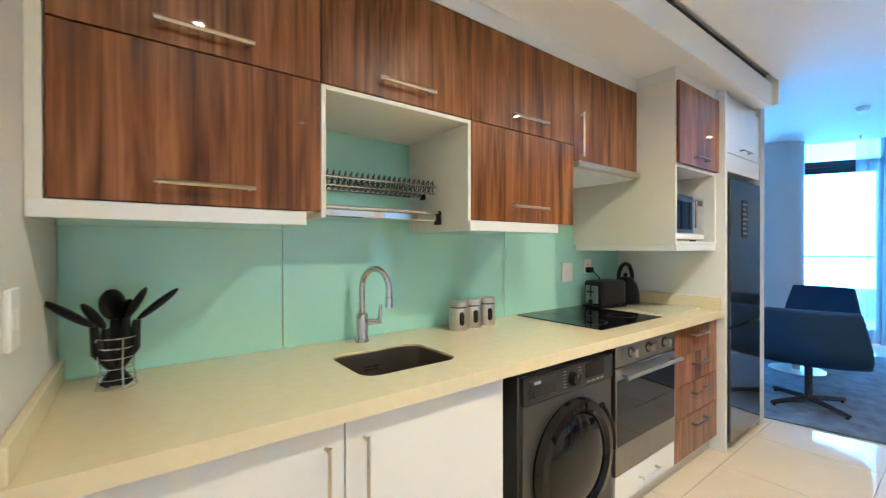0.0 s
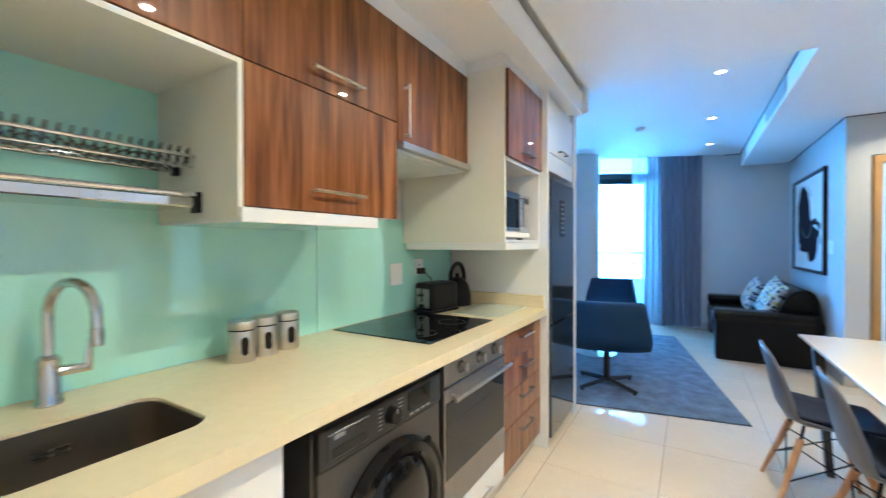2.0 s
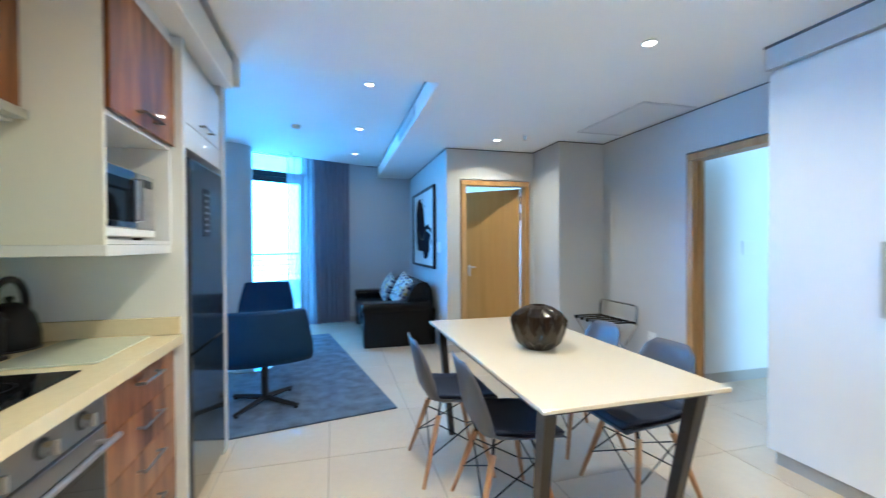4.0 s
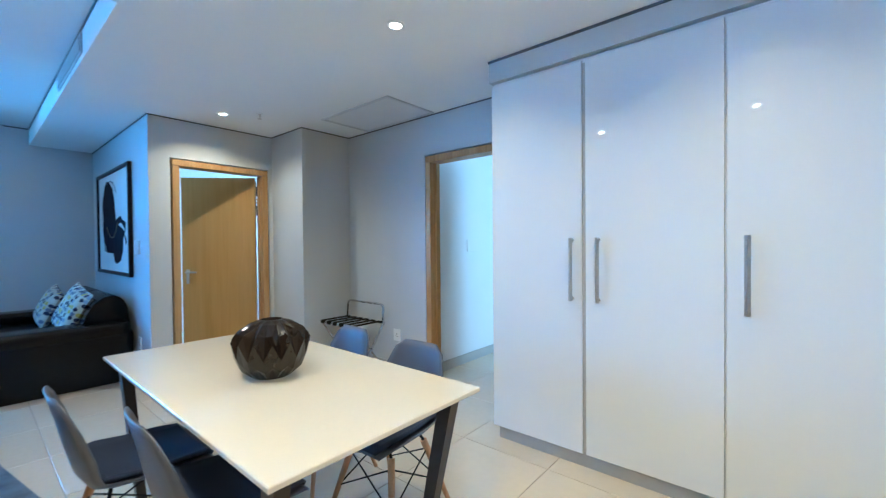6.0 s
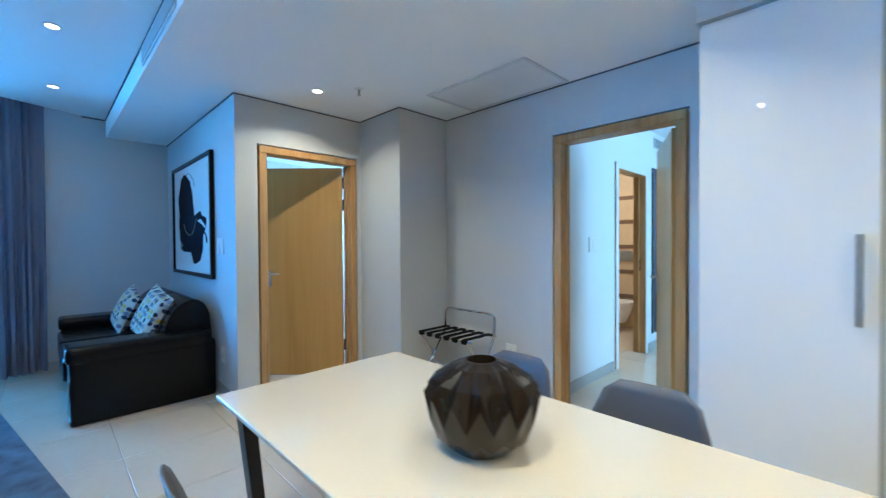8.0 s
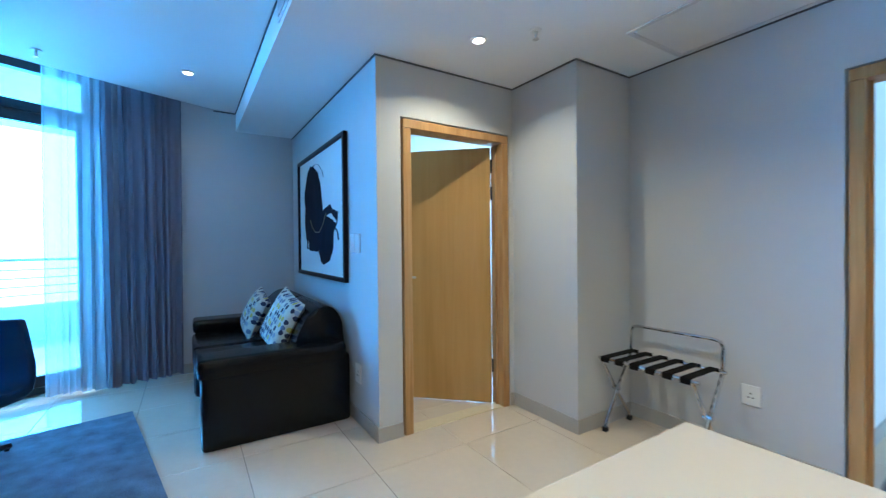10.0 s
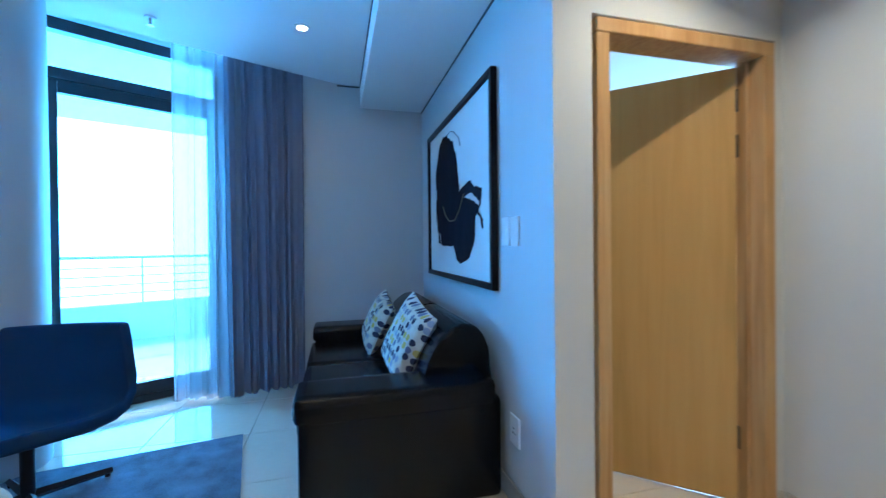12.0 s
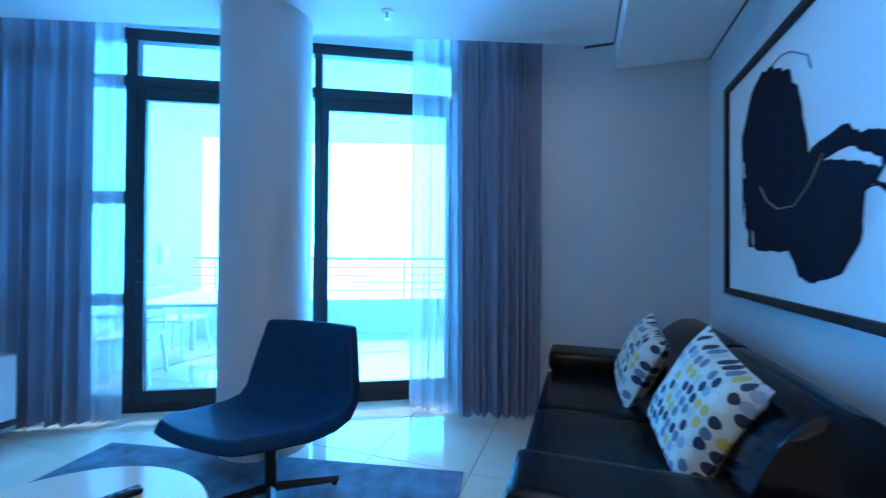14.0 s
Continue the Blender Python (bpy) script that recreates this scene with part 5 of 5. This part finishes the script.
part("base", soft(SX + 0.03, EX - 0.03, SB + 0.05, SFY - 0.04, 0.02, 0.30, 0.03), M_LEATHER, _sf, smooth=True)
for x0, x1 in ((SX, SX + 0.27), (EX - 0.27, EX)):
    part("armrest", soft(x0, x1, SB + 0.01, SFY, 0.0, 0.50, 0.05), M_LEATHER, _sf, smooth=True)
    part("arm_pad", soft(x0 - 0.012, x1 + 0.012, SB + 0.04, SFY + 0.02, 0.46, 0.585, 0.055), M_LEATHER, _sf, smooth=True)
for k in range(2):
    x0 = SX + 0.275 + k * 0.69
    part("seat_cushion", soft(x0, x0 + 0.685, SB + 0.25, SFY + 0.03, 0.27, 0.47, 0.06), M_LEATHER, _sf, smooth=True)
    prof = [(-0.80, 0.40), (-0.805, 0.62), (-0.79, 0.75), (-0.73, 0.825), (-0.65, 0.835), (-0.56, 0.79), (-0.49, 0.69), (-0.445, 0.56), (-0.44, 0.45), (-0.50, 0.40)]
    prof = smooth_loop(prof, 3)
    bc = prism(prof, x0 - (0.13 if k == 0 else 0.0), x0 + 0.685 + (0.13 if k else 0), 0)
    bmesh.ops.bevel(bc, geom=[e for e in bc.edges if abs((e.verts[0].co - e.verts[1].co).x) < 0.001], offset=0.028, segments=3, affect="EDGES", profile=0.6)
    part("back_cushion", bc, M_LEATHER, _sf, smooth=True)


def cushion(m, w, label):
    b = bmesh.new()
    n = 12
    for side in (-1, 1):
        g = []
        for j in range(n + 1):
            row = []
            for i in range(n + 1):
                u, v = -1 + 2 * i / n, -1 + 2 * j / n
                puff = max(0.0, (1 - u ** 4) * (1 - v ** 4)) ** 0.6
                pin = 1 - 0.07 * (1 - abs(u * v))
                sx = u * (1 - 0.06 * (1 - v * v) * abs(u))
                sz = v * (1 - 0.06 * (1 - u * u) * abs(v))
                row.append(b.verts.new((sx * w / 2, side * 0.075 * puff, sz * w / 2)))
            g.append(row)
        for j in range(n):
            for i in range(n):
                b.faces.new((g[j][i], g[j][i + 1], g[j + 1][i + 1], g[j + 1][i]))
    bmesh.ops.remove_doubles(b, verts=b.verts[:], dist=0.0005)
    ob = part("cushion", b, M_DOTS, smooth=True)
    ob.matrix_world = m
    return tagged(ob, label, "cushion", "sofa cushions")


cushion(Matrix.Translation((6.74, -0.43, 0.695)) @ Matrix.Rotation(radians(12), 4, "Z") @ Matrix.Rotation(radians(24), 4, "X") @ Matrix.Rotation(radians(-15), 4, "Y"), 0.47, "square cushion printed with navy, grey and yellow dots")
cushion(Matrix.Translation((7.46, -0.33, 0.675)) @ Matrix.Rotation(radians(6), 4, "Z") @ Matrix.Rotation(radians(24), 4, "X") @ Matrix.Rotation(radians(-13), 4, "Y"), 0.42, "square dotted cushion leaning at the sofa's far end")

# picture
_pc = thing("framed_picture", (7.05, -0.84, 1.6), "large abstract ink painting in a slim black frame", "picture")
PX0, PX1, PZ0, PZ1, PY = 6.30, 7.806, 1.012, 2.18, -0.843
part("paper", box(PX0 + 0.03, PX1 - 0.03, PY, PY + 0.014, PZ0 + 0.03, PZ1 - 0.03), M_PAPER, _pc)
for bb in (box(PX0, PX0 + 0.035, PY, PY + 0.035, PZ0, PZ1, 0.002), box(PX1 - 0.035, PX1, PY, PY + 0.035, PZ0, PZ1, 0.002),
           box(PX0 + 0.036, PX1 - 0.036, PY, PY + 0.035, PZ0, PZ0 + 0.035, 0.002), box(PX0 + 0.036, PX1 - 0.036, PY, PY + 0.035, PZ1 - 0.035, PZ1, 0.002)):
    part("frame", bb, M_BLACK, _pc)


def stroke(pts, y, material, seed, rag=0.012):
    """A flat ragged patch of ink; points run across (0 at the far end) and up (0 to 1) on the paper."""
    rnd = random.Random(seed)
    out = []
    for i, (u, v) in enumerate(pts):
        u2, v2 = pts[(i + 1) % len(pts)]
        for k in range(6):
            f = k / 6
            j = rag * (rnd.random() - 0.5)
            out.append((PX1 - (u + (u2 - u) * f + j) * (PX1 - PX0), PZ0 + (v + (v2 - v) * f + j) * (PZ1 - PZ0)))
    b = bmesh.new()
    b.faces.new([b.verts.new((x, y, z)) for x, z in out])
    bmesh.ops.triangulate(b, faces=b.faces[:])
    return part("ink", b, material, _pc)


stroke([(0.236, 0.875), (0.31, 0.915), (0.384, 0.90), (0.489, 0.82), (0.55, 0.705), (0.586, 0.521), (0.60, 0.36), (0.56, 0.24), (0.475, 0.199), (0.33, 0.20), (0.204, 0.225), (0.15, 0.39), (0.15, 0.72)], PY + 0.0150, M_INK, 1)
stroke([(0.53, 0.46), (0.60, 0.525), (0.667, 0.539), (0.744, 0.545), (0.785, 0.504), (0.872, 0.488), (0.853, 0.406), (0.823, 0.366), (0.785, 0.347), (0.782, 0.228), (0.715, 0.135), (0.586, 0.098), (0.533, 0.115), (0.475, 0.22)], PY + 0.0156, M_INK, 2)
stroke([(0.648, 0.470), (0.743, 0.484), (0.837, 0.422), (0.837, 0.400), (0.76, 0.44)], PY + 0.0162, M_PAPER, 3, 0.006)
for _k, _q in enumerate(((0.16, 0.60, 0.52), (0.19, 0.30, 0.245), (0.235, 0.29, 0.225), (0.165, 0.42, 0.33), (0.80, 0.335, 0.25))):
    stroke([(_q[0], _q[1]), (_q[0] + 0.012, _q[1] - 0.01), (_q[0] + 0.016, _q[2]), (_q[0] + 0.004, _q[2] + 0.01)], PY + 0.0164, M_PAPER, 10 + _k, 0.008)


def ink_line(points, r, material):
    part("ink_line", tube([(PX1 - u * (PX1 - PX0), PY + 0.0168, PZ0 + v * (PZ1 - PZ0)) for u, v in points], r, 5), material, _pc)


ink_line(((0.384, 0.90), (0.44, 0.905), (0.50, 0.885), (0.58, 0.824), (0.60, 0.77)), 0.0022, M_INK)
ink_line(((0.30, 0.46), (0.35, 0.395), (0.42, 0.356), (0.509, 0.354), (0.586, 0.41), (0.648, 0.49)), 0.004, M_GOLDL)
ink_line(((0.823, 0.37), (0.863, 0.336), (0.878, 0.286)), 0.006, M_INK)
ink_line(((0.80, 0.36), (0.845, 0.36), (0.88, 0.32)), 0.003, M_INK)


def lounge_chair(m, label):
    """Swivel easy chair facing local +y, a folded shell on a four-armed base."""
    ob = thing("lounge_chair", m, label, "chair", "lounge chairs")
    b = bmesh.new()
    prof = [(0.40, 0.44), (0.30, 0.425), (0.12, 0.385), (-0.04, 0.365), (-0.16, 0.385), (-0.235, 0.45), (-0.27, 0.54), (-0.29, 0.64), (-0.315, 0.75), (-0.33, 0.825)]
    wid = [0.25, 0.31, 0.345, 0.355, 0.36, 0.36, 0.352, 0.33, 0.305, 0.285]
    nu = 12
    rows = []
    for i, ((y, z), w) in enumerate(zip(prof, wid)):
        bk = min(1.0, max(0.0, (i - 3) / 3))
        rows.append([b.verts.new(((-1 + 2 * j / nu) * w, y + 0.05 * abs(-1 + 2 * j / nu) ** 2.5 * bk, z + 0.035 * abs(-1 + 2 * j / nu) ** 3 * (1 - bk))) for j in range(nu + 1)])
    for A, B in zip(rows, rows[1:]):
        for j in range(nu):
            b.faces.new((A[j], A[j + 1], B[j + 1], B[j]))
    s = part("seat_shell", b, M_LCHAIR, ob, local=True, smooth=True)
    sol = s.modifiers.new("thick", "SOLIDIFY")
    sol.thickness, sol.offset = 0.065, 0
    bv = s.modifiers.new("soft", "BEVEL")
    bv.width, bv.segments, bv.limit_method, bv.angle_limit = 0.018, 3, "ANGLE", radians(50)
    part("stem", tube([(0, 0, 0.05), (0, 0, 0.345)], 0.028, 14), M_ALU, ob, local=True, smooth=True)
    part("hub", lathe([(0.10, 0.335), (0.10, 0.35), (0.06, 0.36)], 20), M_ALU, ob, local=True)
    for k in range(4):
        a = radians(45 + 90 * k)
        arm = tube([(0, 0, 0.055), (0.33 * math.cos(a), 0.33 * math.sin(a), 0.025)], [0.024, 0.016], 4)
        part("base_arm", arm, M_ALU, ob, local=True)
        part("glide", lathe([(0.012, 0), (0.012, 0.015)], 10, (0.31 * math.cos(a), 0.31 * math.sin(a), 0)), M_BLACK, ob, local=True)
    return ob


_lc = lounge_chair(at(6.72, 1.42, 88, 0.013), "navy swivel easy chair with curved back on the rug")
_l2 = lounge_chair(at(4.60, 1.08, -78, 0.013), "navy swivel easy chair with its back to the kitchen")

_ct = thing("coffee_table", (5.75, 1.40, 0.013), "round cream coffee table on a dark stem", "table")
part("tabletop", lathe([(0.44, 0.385), (0.452, 0.393), (0.452, 0.402), (0.445, 0.408)], 56, (5.75, 1.40, 0.013)), M_TABLE, _ct, smooth=True)
part("stem", lathe([(0.035, 0.012), (0.03, 0.385)], 20, (5.75, 1.40, 0.013)), M_STEEL, _ct)
part("base", lathe([(0.24, 0), (0.24, 0.008), (0.04, 0.014)], 40, (5.75, 1.40, 0.013)), M_STEEL, _ct)
_rm = thing("remote_control", (5.95, 1.36, 0.421), "black remote control lying on the coffee table", "remote")
_m2 = at(5.98, 1.40, 70, 0.421)
part("body", turn(box(-0.022, 0.022, -0.085, 0.085, 0.0003, 0.02, 0.005), _m2), M_BLACK, _rm)
for k in range(5):
    part("button", turn(box(-0.012, 0.012, -0.06 + 0.025 * k, -0.048 + 0.025 * k, 0.02, 0.0225), _m2), M_GRAPH, _rm)

_tv = thing("tv_cabinet", (6.1, 3.7, 0), "low pale gloss media cabinet by the wall", "cabinet")
part("body", box(5.2, 6.72, 3.52, 3.98, 0.12, 0.55, 0.004), M_WHITE, _tv)
part("plinth", box(5.26, 6.66, 3.56, 3.96, 0, 0.12), M_GRAPHD, _tv)
for k in range(3):
    part("door", box(5.205 + 0.505 * k, 5.705 + 0.505 * k, 3.502, 3.519, 0.125, 0.545, 0.002), M_WHITE, _tv)

# hall and bathroom
_mi = thing("wall_mirror", (3.98, -5.25, 1.2), "tall narrow frameless wall mirror in the hall", "mirror")
part("glass", box(3.966, 3.976, -5.60, -5.04, 0.22, 2.20), M_MIRROR, _mi)
part("frame", box(3.974, 3.984, -5.62, -5.02, 0.20, 2.22), M_ALU, _mi)
_wc = thing("toilet", (4.74, -5.9, 0), "white wall-hung toilet bowl", "toilet")
part("bowl", turn(lathe([(0.10, 0.12), (0.16, 0.25), (0.19, 0.38), (0.19, 0.40)], 24), Matrix.Translation((4.74, -5.91, 0)) @ Matrix.Diagonal((1, 1.35, 1, 1))), M_SWITCH, _wc, smooth=True)
part("seat", turn(lathe([(0.195, 0.401), (0.195, 0.43)], 24), Matrix.Translation((4.74, -5.91, 0)) @ Matrix.Diagonal((1, 1.35, 1, 1))), M_SWITCH, _wc)
part("flush_plate", box(4.64, 4.86, -6.175, -6.155, 1.03, 1.18, 0.003), M_STEEL, _wc)
_hv = thing("hall_vent", (3.985, -5.0, 2.3), "white slotted vent high on the hall wall", "vent")
part("frame", box(3.972, 3.984, -5.60, -5.08, 2.47, 2.60, 0.002), M_VENT, _hv)
for k in range(4):
    # dark bars paint the shaded openings of the vent
    part("slat", box(3.966, 3.971, -5.58, -5.10, 2.488 + 0.026 * k, 2.498 + 0.026 * k), M_GAP, _hv)

tagged(curtain("hall_curtain", (2.3, -6.10), (3.85, -6.10), 0.03, 2.6, 14, 0.05, M_DRAPE, "grey-blue drape hanging at the end of the hall", 9), group="hall curtains")

# ---- floor tiles ----
FLOOR = bpy.data.objects["floor"]
TS = 0.62
_tiles = {}


def floor_tile(x0, x1, y0, y1):
    key = (round(x1 - x0, 3), round(y1 - y0, 3))
    if key not in _tiles:
        b = box(0, key[0], 0, key[1], -0.008, 0.0)
        bmesh.ops.bevel(b, geom=[e for e in b.edges if e.verts[0].co.z > -0.001 and e.verts[1].co.z > -0.001], offset=0.0012, segments=1, affect="EDGES")
        me = bpy.data.meshes.new("tile")
        b.to_mesh(me)
        b.free()
        me.materials.append(M_TILE)
        _tiles[key] = me
    ob = new("tile", _tiles[key])
    ob.parent = FLOOR
    ob.location = (x0, y0, 0)


for ix in range(-10, 7):
    for iy in range(-10, 8):
        x0, y0 = 5.43 + ix * TS, -0.07 + iy * TS
        if x0 > 8.85 or y0 > 4.1 or x0 < -1.0 or y0 < -6.4:
            continue
        if y0 > 2.1 and x0 < 3.5:
            continue
        if y0 < -2.9 and (x0 > 6.3 and y0 < -4.2):
            continue
        floor_tile(x0 + 0.0018, min(x0 + TS - 0.0018, 8.9), y0 + 0.0018, min(y0 + TS - 0.0018, 4.15))
